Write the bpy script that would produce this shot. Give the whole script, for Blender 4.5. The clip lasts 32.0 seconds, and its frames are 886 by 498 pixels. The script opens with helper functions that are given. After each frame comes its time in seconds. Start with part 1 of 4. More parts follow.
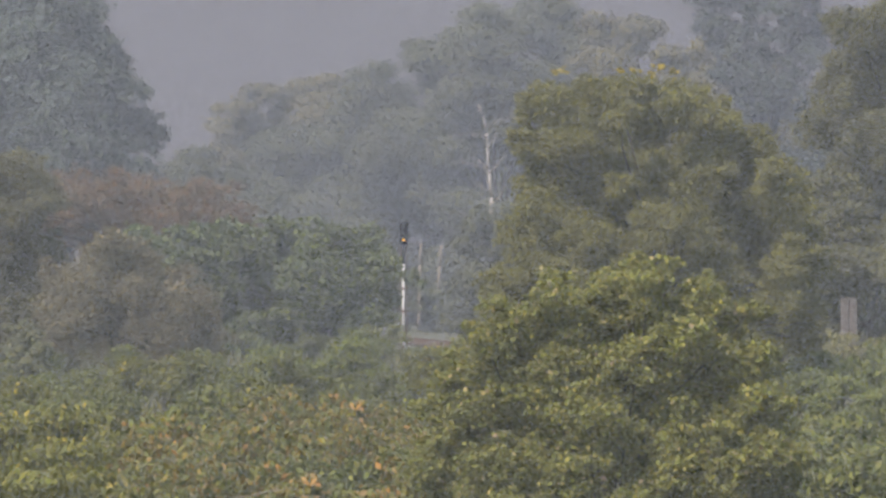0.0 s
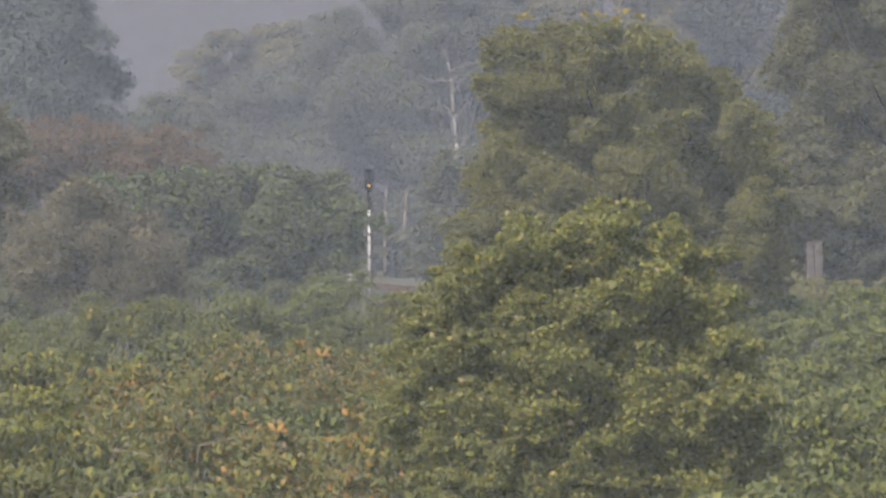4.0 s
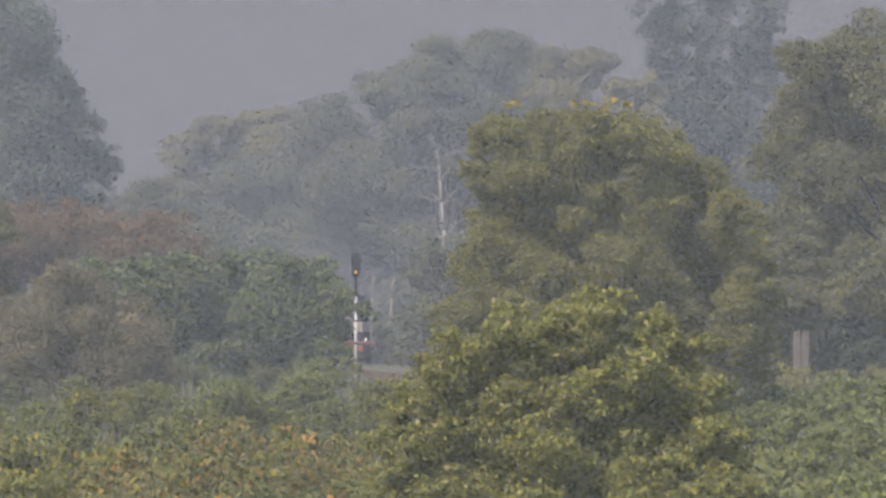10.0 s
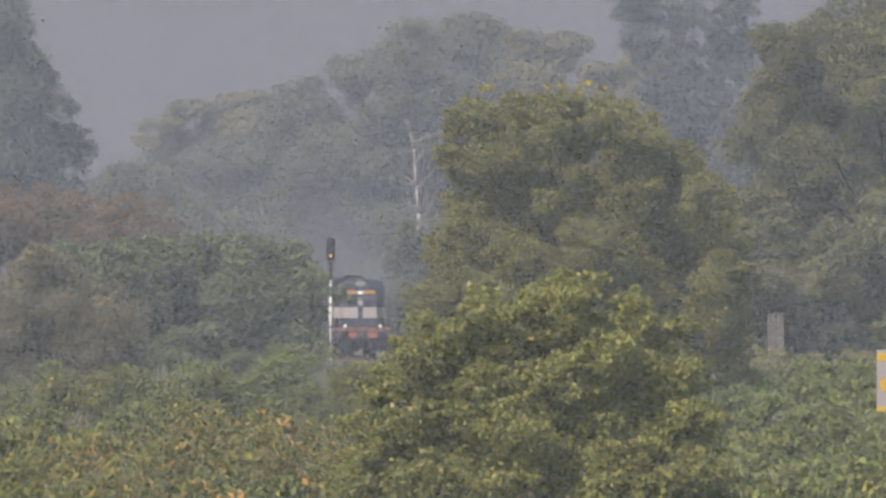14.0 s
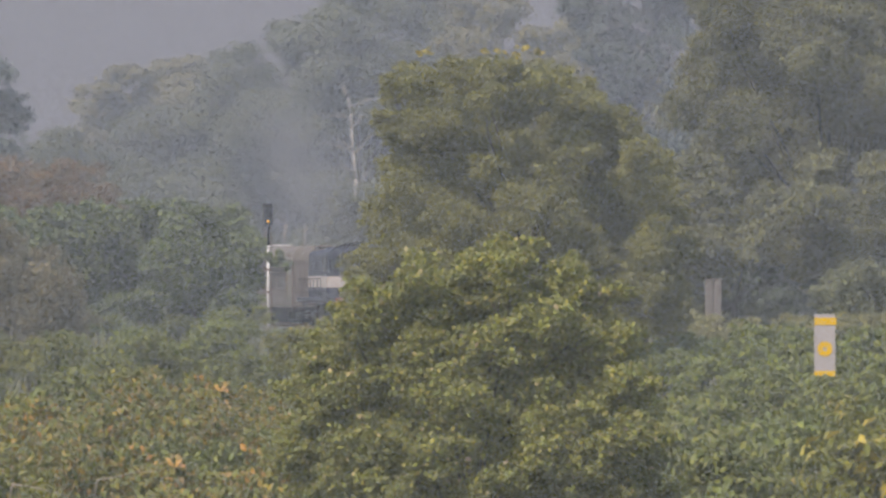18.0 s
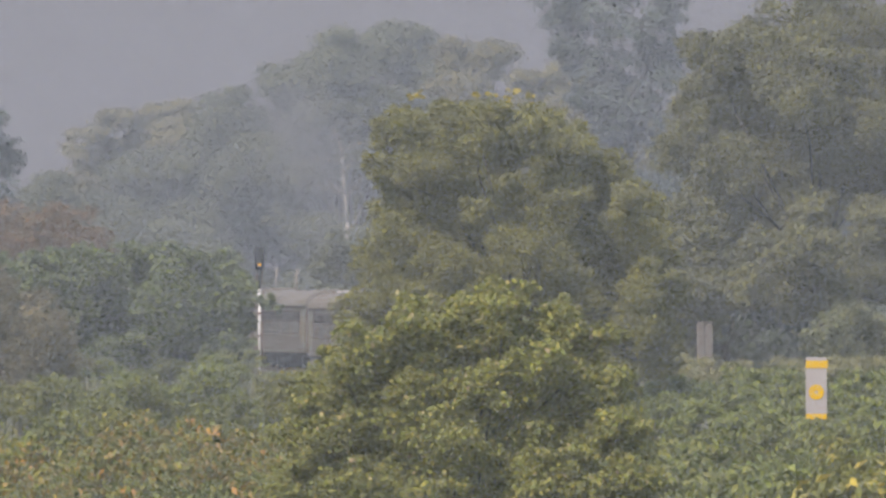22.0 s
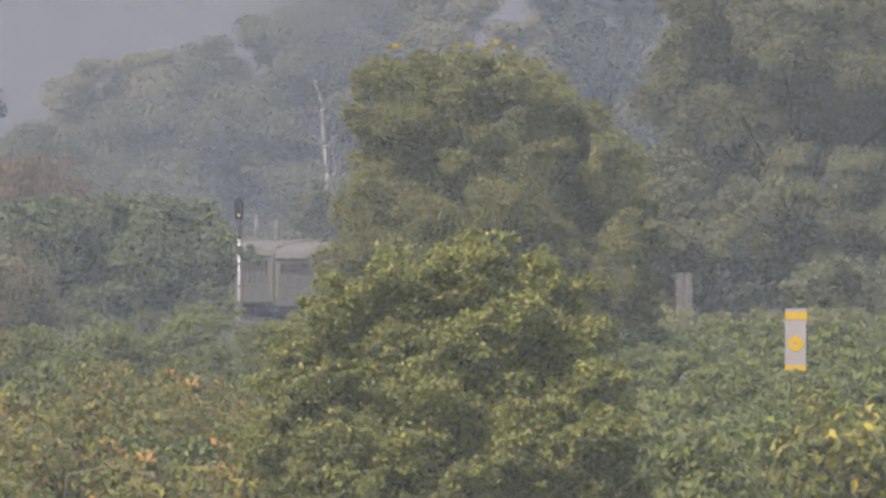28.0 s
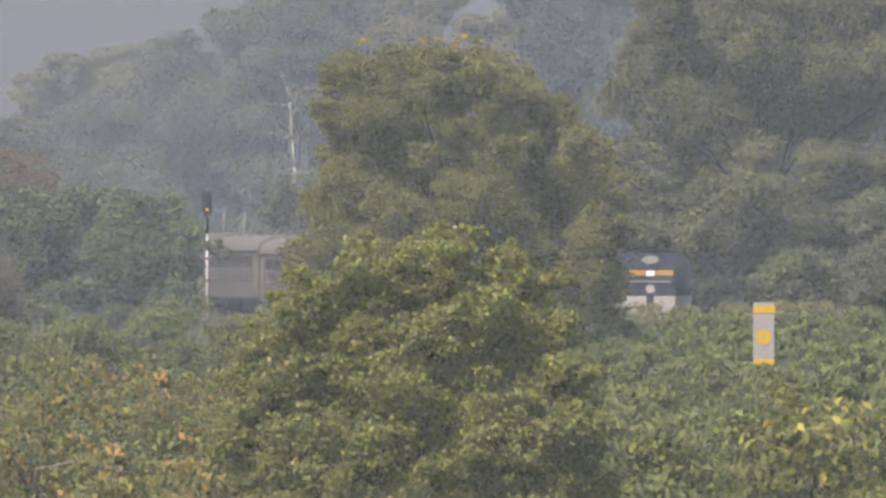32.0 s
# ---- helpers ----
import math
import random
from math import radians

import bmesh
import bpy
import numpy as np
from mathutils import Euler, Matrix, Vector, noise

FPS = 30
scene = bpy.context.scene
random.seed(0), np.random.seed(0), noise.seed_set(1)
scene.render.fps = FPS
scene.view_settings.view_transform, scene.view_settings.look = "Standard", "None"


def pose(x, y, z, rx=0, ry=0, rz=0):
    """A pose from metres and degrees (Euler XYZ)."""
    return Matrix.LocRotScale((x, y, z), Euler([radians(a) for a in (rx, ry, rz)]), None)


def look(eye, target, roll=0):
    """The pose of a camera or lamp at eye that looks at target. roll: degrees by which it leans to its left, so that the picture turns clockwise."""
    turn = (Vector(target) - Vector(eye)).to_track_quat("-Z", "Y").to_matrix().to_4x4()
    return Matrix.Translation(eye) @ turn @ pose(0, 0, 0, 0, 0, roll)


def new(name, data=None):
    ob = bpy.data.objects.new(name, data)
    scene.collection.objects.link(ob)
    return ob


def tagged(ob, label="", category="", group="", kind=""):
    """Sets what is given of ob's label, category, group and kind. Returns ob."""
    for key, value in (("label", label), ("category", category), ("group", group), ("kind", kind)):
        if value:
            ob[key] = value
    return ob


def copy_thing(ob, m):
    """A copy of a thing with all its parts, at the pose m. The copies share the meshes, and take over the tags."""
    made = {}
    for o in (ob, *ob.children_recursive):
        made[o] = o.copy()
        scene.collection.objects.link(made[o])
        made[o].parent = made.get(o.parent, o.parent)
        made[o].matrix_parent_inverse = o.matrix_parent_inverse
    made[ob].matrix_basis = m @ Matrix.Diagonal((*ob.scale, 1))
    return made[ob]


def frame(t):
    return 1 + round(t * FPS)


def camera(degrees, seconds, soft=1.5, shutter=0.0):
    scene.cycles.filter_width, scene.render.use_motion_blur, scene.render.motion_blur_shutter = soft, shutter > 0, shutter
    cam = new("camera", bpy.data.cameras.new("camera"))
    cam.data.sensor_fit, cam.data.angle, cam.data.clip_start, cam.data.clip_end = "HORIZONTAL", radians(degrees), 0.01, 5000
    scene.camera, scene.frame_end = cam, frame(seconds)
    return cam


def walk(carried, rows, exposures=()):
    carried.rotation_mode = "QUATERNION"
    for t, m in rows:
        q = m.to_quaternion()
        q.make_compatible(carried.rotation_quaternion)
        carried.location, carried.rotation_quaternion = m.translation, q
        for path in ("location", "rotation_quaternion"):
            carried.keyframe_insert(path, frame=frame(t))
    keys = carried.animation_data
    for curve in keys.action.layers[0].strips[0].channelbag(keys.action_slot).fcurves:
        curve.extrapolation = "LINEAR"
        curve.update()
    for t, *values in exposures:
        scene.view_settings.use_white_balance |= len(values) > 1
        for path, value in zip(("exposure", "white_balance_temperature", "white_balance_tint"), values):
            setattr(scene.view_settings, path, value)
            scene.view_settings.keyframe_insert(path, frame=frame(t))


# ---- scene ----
# ---- camera ----
# A hand-held telephoto shot from a raised stand, turning slowly to the right.
cam = camera(5.5, 32.0, soft=2.7)
EYE = (0.0, 0.0, 4.6)
PATH = [  # seconds, and the way it looks as x and z per metre of y, and the lean in degrees
    (0, 0.000000, 0.001287, 0.02),
    (0.5, -0.005075, 0.000968, 0.11),
    (1, -0.005502, 0.000315, 0.14),
    (1.5, 0.001190, -0.001389, 0.11),
    (2, 0.000705, -0.001885, -0.03),
    (2.5, -0.000607, -0.003381, 0.12),
    (3, -0.000085, 0.000952, 0.05),
    (3.5, 0.004160, 0.001822, -0.23),
    (4, 0.003713, -0.004651, -0.31),
    (4.5, 0.003220, -0.000771, -0.38),
    (6.5, 0.002325, -0.000807, -0.23),
    (7, 0.006228, -0.000821, -0.56),
    (7.5, 0.005428, 0.002549, -0.36),
    (8, 0.006490, 0.003104, -0.28),
    (8.5, 0.007002, 0.002458, -0.24),
    (9, 0.007044, 0.001481, -0.06),
    (9.5, 0.005827, 0.002395, -0.04),
    (10, 0.005156, 0.004805, 0.15),
    (10.5, 0.007522, 0.001993, 0.01),
    (11, 0.008631, 0.000670, 0.01),
    (11.5, 0.007654, 0.000254, 0.04),
    (12, 0.005827, 0.001903, 0.14),
    (12.5, 0.002987, 0.003540, 0.21),
    (13, 0.008166, 0.002719, 0.24),
    (13.5, 0.007924, 0.002655, 0.06),
    (15.5, 0.007733, 0.004974, 0.16),
    (16, 0.006201, 0.004873, 0.05),
    (16.5, 0.008743, 0.004689, 0.15),
    (17, 0.013743, 0.005196, 0.17),
    (17.5, 0.016272, 0.004649, -0.05),
    (18, 0.014680, -0.000760, -0.03),
    (18.5, 0.016451, -0.003569, 0.08),
    (19, 0.014393, 0.000393, 0.20),
    (19.5, 0.015556, 0.001190, 0.08),
    (20, 0.017418, 0.001360, 0.05),
    (20.5, 0.017001, 0.001674, -0.00),
    (21, 0.012615, 0.001717, -0.04),
    (21.5, 0.011885, 0.002506, -0.08),
    (22, 0.015621, 0.003946, -0.08),
    (22.5, 0.017490, 0.000760, -0.05),
    (23, 0.018132, -0.003328, 0.03),
    (23.5, 0.016478, -0.003314, 0.33),
    (24, 0.016253, -0.002162, 0.32),
    (24.5, 0.018134, -0.003979, 0.29),
    (26.5, 0.016919, -0.004154, 0.09),
    (27, 0.017418, -0.004612, -0.03),
    (27.5, 0.017141, -0.000847, -0.02),
    (28, 0.017837, -0.001379, 0.01),
    (28.5, 0.019435, -0.001387, -0.13),
    (29, 0.020248, -0.001457, -0.04),
    (29.5, 0.021473, -0.002608, 0.10),
    (30, 0.022941, -0.002848, -0.18),
    (30.5, 0.022693, -0.003587, -0.03),
    (31, 0.020234, -0.002425, -0.06),
    (31.5, 0.019100, -0.000670, -0.17),
    (32, 0.021303, -0.002027, -0.06),
]
walk(cam, [(t, look(EYE, (1000 * x, 1000.0, 4.6 + 1000 * z), lean)) for t, x, z, lean in PATH],
     exposures=[(0.0, 0.50, 6450, 14.9), (18.0, 0.50, 6450, 14.9), (21.0, 0.59, 6450, 14.6), (28.0, 0.63, 6450, 14.6), (32.0, 0.66, 6450, 14.6)])

# ---- light: hazy low-contrast daylight ----
world = bpy.data.worlds.new("world")
scene.world = world
world.use_nodes = True
wn = world.node_tree.nodes
sky = wn.new("ShaderNodeTexSky")
sky.sky_type, sky.sun_disc = "NISHITA", False
sky.sun_elevation, sky.sun_rotation = radians(45), radians(214)
sky.dust_density, sky.air_density, sky.ozone_density = 2.0, 1.4, 1.5
wn["Background"].inputs[1].default_value = 0.10
world.node_tree.links.new(sky.outputs[0], wn["Background"].inputs[0])

sun = new("sun", bpy.data.lights.new("sun", "SUN"))
sun.data.energy, sun.data.angle, sun.data.color = 4.4, radians(3), (1.0, 0.91, 0.77)
sun.matrix_world = look((-42, -62, 75), (0, 0, 0))

# ---- materials ----
def node_material(name):
    m = bpy.data.materials.new(name)
    m.use_nodes = True
    return m, m.node_tree.nodes, m.node_tree.links, m.node_tree.nodes["Principled BSDF"]


def ramp(nodes, colours):
    r = nodes.new("ShaderNodeValToRGB")
    e = r.color_ramp.elements
    while len(e) < len(colours):
        e.new(0.5)
    for i, c in enumerate(colours):
        e[i].position, e[i].color = i / max(1, len(colours) - 1), (*c, 1)
    return r


def leaf_material(name, colours, patch=6.0, sheen=0.3, rough=0.62, speck=0.42):
    """Dusty leaves: each leaf takes its own tint, and whole sprays are paler or deeper."""
    m, n, l, b = node_material(name)
    geo = n.new("ShaderNodeNewGeometry")
    r = ramp(n, colours)
    l.new(geo.outputs["Random Per Island"], r.inputs[0])
    pos = n.new("ShaderNodeNewGeometry")
    tex = n.new("ShaderNodeTexNoise")
    tex.inputs["Scale"].default_value, tex.inputs["Detail"].default_value = 1.0 / patch, 3
    l.new(pos.outputs["Position"], tex.inputs["Vector"])
    mr = n.new("ShaderNodeMapRange")
    mr.inputs[1].default_value, mr.inputs[2].default_value = 0.3, 0.7
    mr.inputs[3].default_value, mr.inputs[4].default_value = 0.78, 1.22
    l.new(tex.outputs[0], mr.inputs[0])
    own = n.new("ShaderNodeTexWhiteNoise")                 # old dull leaves and young pale ones side by side
    own.noise_dimensions = "1D"
    l.new(geo.outputs["Random Per Island"], own.inputs["W"])
    odd = n.new("ShaderNodeMapRange")
    odd.inputs[3].default_value, odd.inputs[4].default_value = 1 - speck, 1 + speck
    l.new(own.outputs["Value"], odd.inputs[0])
    both = n.new("ShaderNodeMath")
    both.operation = "MULTIPLY"
    l.new(mr.outputs[0], both.inputs[0])
    l.new(odd.outputs[0], both.inputs[1])
    hsv = n.new("ShaderNodeHueSaturation")
    l.new(both.outputs[0], hsv.inputs["Value"])
    l.new(r.outputs[0], hsv.inputs["Color"])
    l.new(hsv.outputs[0], b.inputs["Base Color"])
    b.inputs["Roughness"].default_value = rough
    b.inputs["Specular IOR Level"].default_value = 0.3
    b.inputs["Sheen Weight"].default_value = sheen
    b.inputs["Sheen Roughness"].default_value = 0.6
    tr = n.new("ShaderNodeBsdfTranslucent")
    l.new(hsv.outputs[0], tr.inputs[0])
    mix = n.new("ShaderNodeMixShader")
    mix.inputs[0].default_value = 0.4
    l.new(b.outputs[0], mix.inputs[1])
    l.new(tr.outputs[0], mix.inputs[2])
    l.new(mix.outputs[0], n["Material Output"].inputs[0])
    return m


def surface(name, colour, rough=0.6, metal=0.0, vary=0.25, scale=2.0, dirt=None, bump=0.0, streaks=False, spec=0.5):
    """A worn surface: fine grain and larger stains of dirt over one base colour."""
    m, n, l, b = node_material(name)
    co = n.new("ShaderNodeTexCoord")
    mp = n.new("ShaderNodeMapping")
    mp.inputs["Scale"].default_value = (1, 1, 0.15 if streaks else 1)
    l.new(co.outputs["Object"], mp.inputs[0])
    fine, wide = n.new("ShaderNodeTexNoise"), n.new("ShaderNodeTexNoise")
    for tex, s in ((fine, scale * 9), (wide, scale)):
        tex.inputs["Scale"].default_value, tex.inputs["Detail"].default_value = s, 5
        l.new(mp.outputs[0], tex.inputs["Vector"])
    mr = n.new("ShaderNodeMapRange")
    mr.inputs[1].default_value, mr.inputs[2].default_value = 0.3, 0.7
    mr.inputs[3].default_value, mr.inputs[4].default_value = 1 - vary, 1 + vary
    l.new(fine.outputs[0], mr.inputs[0])
    hsv = n.new("ShaderNodeHueSaturation")
    hsv.inputs["Color"].default_value = (*colour, 1)
    l.new(mr.outputs[0], hsv.inputs["Value"])
    mx = n.new("ShaderNodeMix")
    mx.data_type = "RGBA"
    st = n.new("ShaderNodeMapRange")
    st.inputs[1].default_value, st.inputs[2].default_value, st.inputs[4].default_value = 0.45, 0.75, 0.7
    l.new(wide.outputs[0], st.inputs[0])
    l.new(st.outputs[0], mx.inputs[0])
    l.new(hsv.outputs[0], mx.inputs[6])
    mx.inputs[7].default_value = (*(dirt or [c * 0.6 for c in colour]), 1)
    l.new(mx.outputs[2], b.inputs["Base Color"])
    b.inputs["Roughness"].default_value, b.inputs["Metallic"].default_value = rough, metal
    b.inputs["Specular IOR Level"].default_value = spec
    if bump:
        bp = n.new("ShaderNodeBump")
        bp.inputs["Strength"].default_value, bp.inputs["Distance"].default_value = bump, 0.02
        l.new(fine.outputs[0], bp.inputs["Height"])
        l.new(bp.outputs[0], b.inputs["Normal"])
    return m


def glow(name, colour, strength):
    m, n, l, b = node_material(name)
    b.inputs["Emission Color"].default_value = (*colour, 1)
    b.inputs["Emission Strength"].default_value = strength
    b.inputs["Base Color"].default_value = (*colour, 1)
    return m


BARK = surface("bark", (0.045, 0.041, 0.034), 0.9, scale=3, bump=0.4)
PALE_BARK = surface("pale_bark", (0.29, 0.27, 0.25), 0.85, scale=2, dirt=(0.20, 0.19, 0.18), bump=0.3)
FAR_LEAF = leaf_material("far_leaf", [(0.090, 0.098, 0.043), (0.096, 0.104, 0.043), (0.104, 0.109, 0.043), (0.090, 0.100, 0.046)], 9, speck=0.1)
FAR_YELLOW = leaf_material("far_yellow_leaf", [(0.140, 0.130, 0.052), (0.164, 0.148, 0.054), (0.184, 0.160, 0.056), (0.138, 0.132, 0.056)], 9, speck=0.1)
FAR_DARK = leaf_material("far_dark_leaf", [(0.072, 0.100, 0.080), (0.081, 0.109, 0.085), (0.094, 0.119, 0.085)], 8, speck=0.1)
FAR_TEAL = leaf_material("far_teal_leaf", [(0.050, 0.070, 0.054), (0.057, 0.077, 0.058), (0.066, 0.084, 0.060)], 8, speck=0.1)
RUST = leaf_material("rust_leaf", [(0.165, 0.102, 0.058), (0.200, 0.120, 0.064), (0.146, 0.120, 0.054), (0.215, 0.132, 0.066)], 4)
DRY = leaf_material("dry_leaf", [(0.146, 0.131, 0.077), (0.174, 0.154, 0.088), (0.117, 0.113, 0.070), (0.240, 0.199, 0.100)], 3)
BROAD = leaf_material("broad_leaf", [(0.060, 0.088, 0.026), (0.092, 0.122, 0.034), (0.136, 0.162, 0.046), (0.076, 0.102, 0.030)], 4, rough=0.58)
DARK_LEAF = leaf_material("deep_leaf", [(0.092, 0.096, 0.046), (0.110, 0.110, 0.048), (0.132, 0.126, 0.050)], 4)
OLIVE = leaf_material("olive_leaf", [(0.110, 0.135, 0.026), (0.155, 0.172, 0.030), (0.197, 0.203, 0.037), (0.255, 0.222, 0.043)], 2, rough=0.58)
TALL = leaf_material("small_leaf", [(0.131, 0.136, 0.030), (0.166, 0.165, 0.032), (0.205, 0.189, 0.037), (0.142, 0.149, 0.036)], 3, rough=0.58)
MID = leaf_material("grey_green_leaf", [(0.112, 0.118, 0.040), (0.128, 0.130, 0.042), (0.146, 0.140, 0.044), (0.116, 0.122, 0.043)], 4)
PALE = leaf_material("pale_leaf", [(0.116, 0.134, 0.065), (0.151, 0.164, 0.080), (0.178, 0.175, 0.086)], 3)
YELLOW = leaf_material("yellow_leaf", [(0.360, 0.281, 0.030), (0.460, 0.356, 0.050), (0.330, 0.302, 0.060)], 1, speck=0.15)
ORANGE = leaf_material("orange_leaf", [(0.323, 0.150, 0.040), (0.399, 0.220, 0.050), (0.342, 0.240, 0.100), (0.285, 0.200, 0.050)], 1, speck=0.2)
BUSH_GREEN = leaf_material("bush_green_leaf", [(0.068, 0.091, 0.023), (0.104, 0.126, 0.025), (0.149, 0.164, 0.033), (0.190, 0.187, 0.041)], 2, rough=0.58)
BUSH_LIME = leaf_material("bush_lime_leaf", [(0.101, 0.116, 0.015), (0.144, 0.151, 0.017), (0.187, 0.177, 0.018), (0.083, 0.102, 0.018)], 2, rough=0.58)
BUSH_TURN = leaf_material("bush_turning_leaf", [(0.093, 0.115, 0.026), (0.128, 0.145, 0.027), (0.159, 0.165, 0.030), (0.200, 0.173, 0.024), (0.249, 0.159, 0.025)], 2, rough=0.58)
HEDGE = leaf_material("hedge_leaf", [(0.082, 0.112, 0.020), (0.116, 0.148, 0.026), (0.154, 0.178, 0.032), (0.190, 0.198, 0.040)], 2, rough=0.58)
REED = leaf_material("pale_crest_leaf", [(0.190, 0.194, 0.075), (0.236, 0.228, 0.088), (0.270, 0.248, 0.100)], 2)
# Leaf colour kept very dark to carry the deep shade under the trees.
SHADE_LEAF = leaf_material("shade_dark_leaf", [(0.036, 0.050, 0.030), (0.046, 0.062, 0.034), (0.058, 0.074, 0.038)], 3)
GRASS = leaf_material("dry_grass", [(0.092, 0.104, 0.042), (0.122, 0.128, 0.054), (0.150, 0.142, 0.066)], 5)
SOIL = surface("soil", (0.095, 0.092, 0.055), 0.95, scale=0.3, dirt=(0.06, 0.075, 0.035), bump=0.5)
BALLAST = surface("ballast", (0.065, 0.06, 0.052), 0.95, scale=3, dirt=(0.045, 0.045, 0.032), bump=0.8)
CONCRETE = surface("concrete", (0.088, 0.078, 0.075), 0.9, scale=2, dirt=(0.08, 0.07, 0.07), bump=0.3, streaks=True)
RUSTY_STEEL = surface("rusty_steel", (0.16, 0.10, 0.07), 0.7, 0.4, scale=4)
WHITE = surface("white_paint", (0.48, 0.47, 0.47), 0.5, vary=0.06, scale=3, dirt=(0.40, 0.38, 0.37))
BOARD_WHITE = surface("board_white", (0.25, 0.23, 0.24), 0.6, vary=0.05, scale=2, dirt=(0.21, 0.195, 0.205))
SIGN_YELLOW = surface("sign_yellow", (0.46, 0.285, 0.004), 0.6, vary=0.06, scale=3, dirt=(0.40, 0.24, 0.01), spec=0.2)
BLACK = surface("black_paint", (0.012, 0.012, 0.014), 0.8, vary=0.2, scale=3, spec=0.12)
BEAM = surface("maroon_paint", (0.055, 0.036, 0.036), 0.6, vary=0.15, scale=2)
NAVY = surface("navy_paint", (0.026, 0.030, 0.052), 0.5, vary=0.12, scale=1.5, dirt=(0.045, 0.046, 0.058), spec=0.25)
LOCO_ORANGE = surface("orange_paint", (0.42, 0.21, 0.03), 0.5, vary=0.08, scale=2)
LOCO_RED = surface("red_paint", (0.30, 0.085, 0.045), 0.55, vary=0.12, scale=2)
CREAM = surface("cream_paint", (0.33, 0.295, 0.285), 0.5, vary=0.06, scale=1.5, dirt=(0.23, 0.20, 0.19))
UNDER = surface("underframe_black", (0.012, 0.012, 0.015), 0.85, vary=0.3, scale=3, spec=0.1)
COACH = surface("coach_paint", (0.074, 0.060, 0.053), 0.6, vary=0.14, scale=0.8, dirt=(0.054, 0.046, 0.043), streaks=True)
COACH_ROOF = surface("coach_roof", (0.125, 0.105, 0.09), 0.75, vary=0.1, scale=0.5, dirt=(0.09, 0.08, 0.075))
TEAL = surface("teal_panel", (0.11, 0.13, 0.125), 0.6, vary=0.1, scale=1)
HANDRAIL = surface("yellow_handrail", (0.15, 0.11, 0.06), 0.5, vary=0.1, scale=3)
OCHRE = surface("dull_ochre", (0.17, 0.10, 0.055), 0.6, vary=0.12, scale=3)
GLASS = surface("dark_window_glass", (0.018, 0.022, 0.03), 0.2, vary=0.1, scale=2, spec=0.2)
LAMP_ORANGE = glow("amber_lamp", (1.0, 0.48, 0.04), 0.8)
LAMP_WHITE = glow("white_lamp", (0.62, 0.60, 0.57), 0.28)
WOOD = surface("weathered_wood", (0.22, 0.19, 0.16), 0.9, vary=0.2, scale=3, dirt=(0.14, 0.115, 0.1), streaks=True)
TAN = leaf_material("tan_tuft", [(0.26, 0.22, 0.12), (0.32, 0.27, 0.15), (0.22, 0.19, 0.11)], 1)
# Bright leaf colours that paint the glints on the leafy tree.
PALE_GLINT = leaf_material("pale_glint", [(0.42, 0.36, 0.20), (0.50, 0.40, 0.14), (0.40, 0.30, 0.22)], 1)
DULL_WHITE = surface("dull_white_paint", (0.30, 0.29, 0.28), 0.7, vary=0.1, scale=3)


# ---- building blocks ----
def box(bm, x0, x1, y0, y1, z0, z1, bevel=0.0):
    v = [bm.verts.new((x, y, z)) for z in (z0, z1) for y in (y0, y1) for x in (x0, x1)]
    faces = [bm.faces.new([v[i] for i in q]) for q in
             ((0, 2, 3, 1), (4, 5, 7, 6), (0, 1, 5, 4), (2, 6, 7, 3), (0, 4, 6, 2), (1, 3, 7, 5))]
    if bevel:
        edges = list({e for f in faces for e in f.edges})
        bmesh.ops.bevel(bm, geom=edges, offset=bevel, segments=2, affect="EDGES", profile=0.6)


def limb(bm, p0, p1, r0, r1, sides=7):
    """A tapered round bar from p0 to p1, with closed ends."""
    p0, p1 = Vector(p0), Vector(p1)
    q = (p1 - p0).to_track_quat("Z", "Y")
    rings = []
    for p, r in ((p0, r0), (p1, r1)):
        rings.append([bm.verts.new(p + q @ Vector((r * math.cos(a), r * math.sin(a), 0)))
                      for a in (2 * math.pi * i / sides for i in range(sides))])
    for i in range(sides):
        j = (i + 1) % sides
        bm.faces.new((rings[0][i], rings[0][j], rings[1][j], rings[1][i]))
    bm.faces.new(rings[0][::-1])
    bm.faces.new(rings[1])


def bent(bm, points, r0, r1, sides=7):
    """A limb through several points, thinning from r0 to r1."""
    k = len(points) - 1
    for i in range(k):
        a, b = r0 + (r1 - r0) * i / k, r0 + (r1 - r0) * (i + 1) / k
        limb(bm, points[i], points[i + 1], a, b, sides)


def prism(bm, outline, y0, y1):
    """An outline in x and z, drawn out along y."""
    a = [bm.verts.new((x, y0, z)) for x, z in outline]
    b = [bm.verts.new((x, y1, z)) for x, z in outline]
    k = len(outline)
    for i in range(k):
        bm.faces.new((a[i], b[i], b[(i + 1) % k], a[(i + 1) % k]))
    bm.faces.new(a)
    bm.faces.new(b[::-1])


def link(name, bm, material, smooth=False):
    bmesh.ops.recalc_face_normals(bm, faces=bm.faces[:])
    me = bpy.data.meshes.new(name)
    bm.to_mesh(me)
    bm.free()
    if smooth:
        me.shade_smooth()
    me.materials.append(material)
    return new(name, me)


def part(name, bm, material, parent, label="", smooth=False):
    ob = link(name, bm, material, smooth)
    ob.parent = parent
    return tagged(ob, label)


def block(name, dims, material, parent, label="", bevel=0.0):
    bm = bmesh.new()
    box(bm, *dims, bevel)
    return part(name, bm, material, parent, label)


def ground_z(y):
    return -1.1 + 1.1 * min(1.0, max(0.0, (y - 95) / 165))


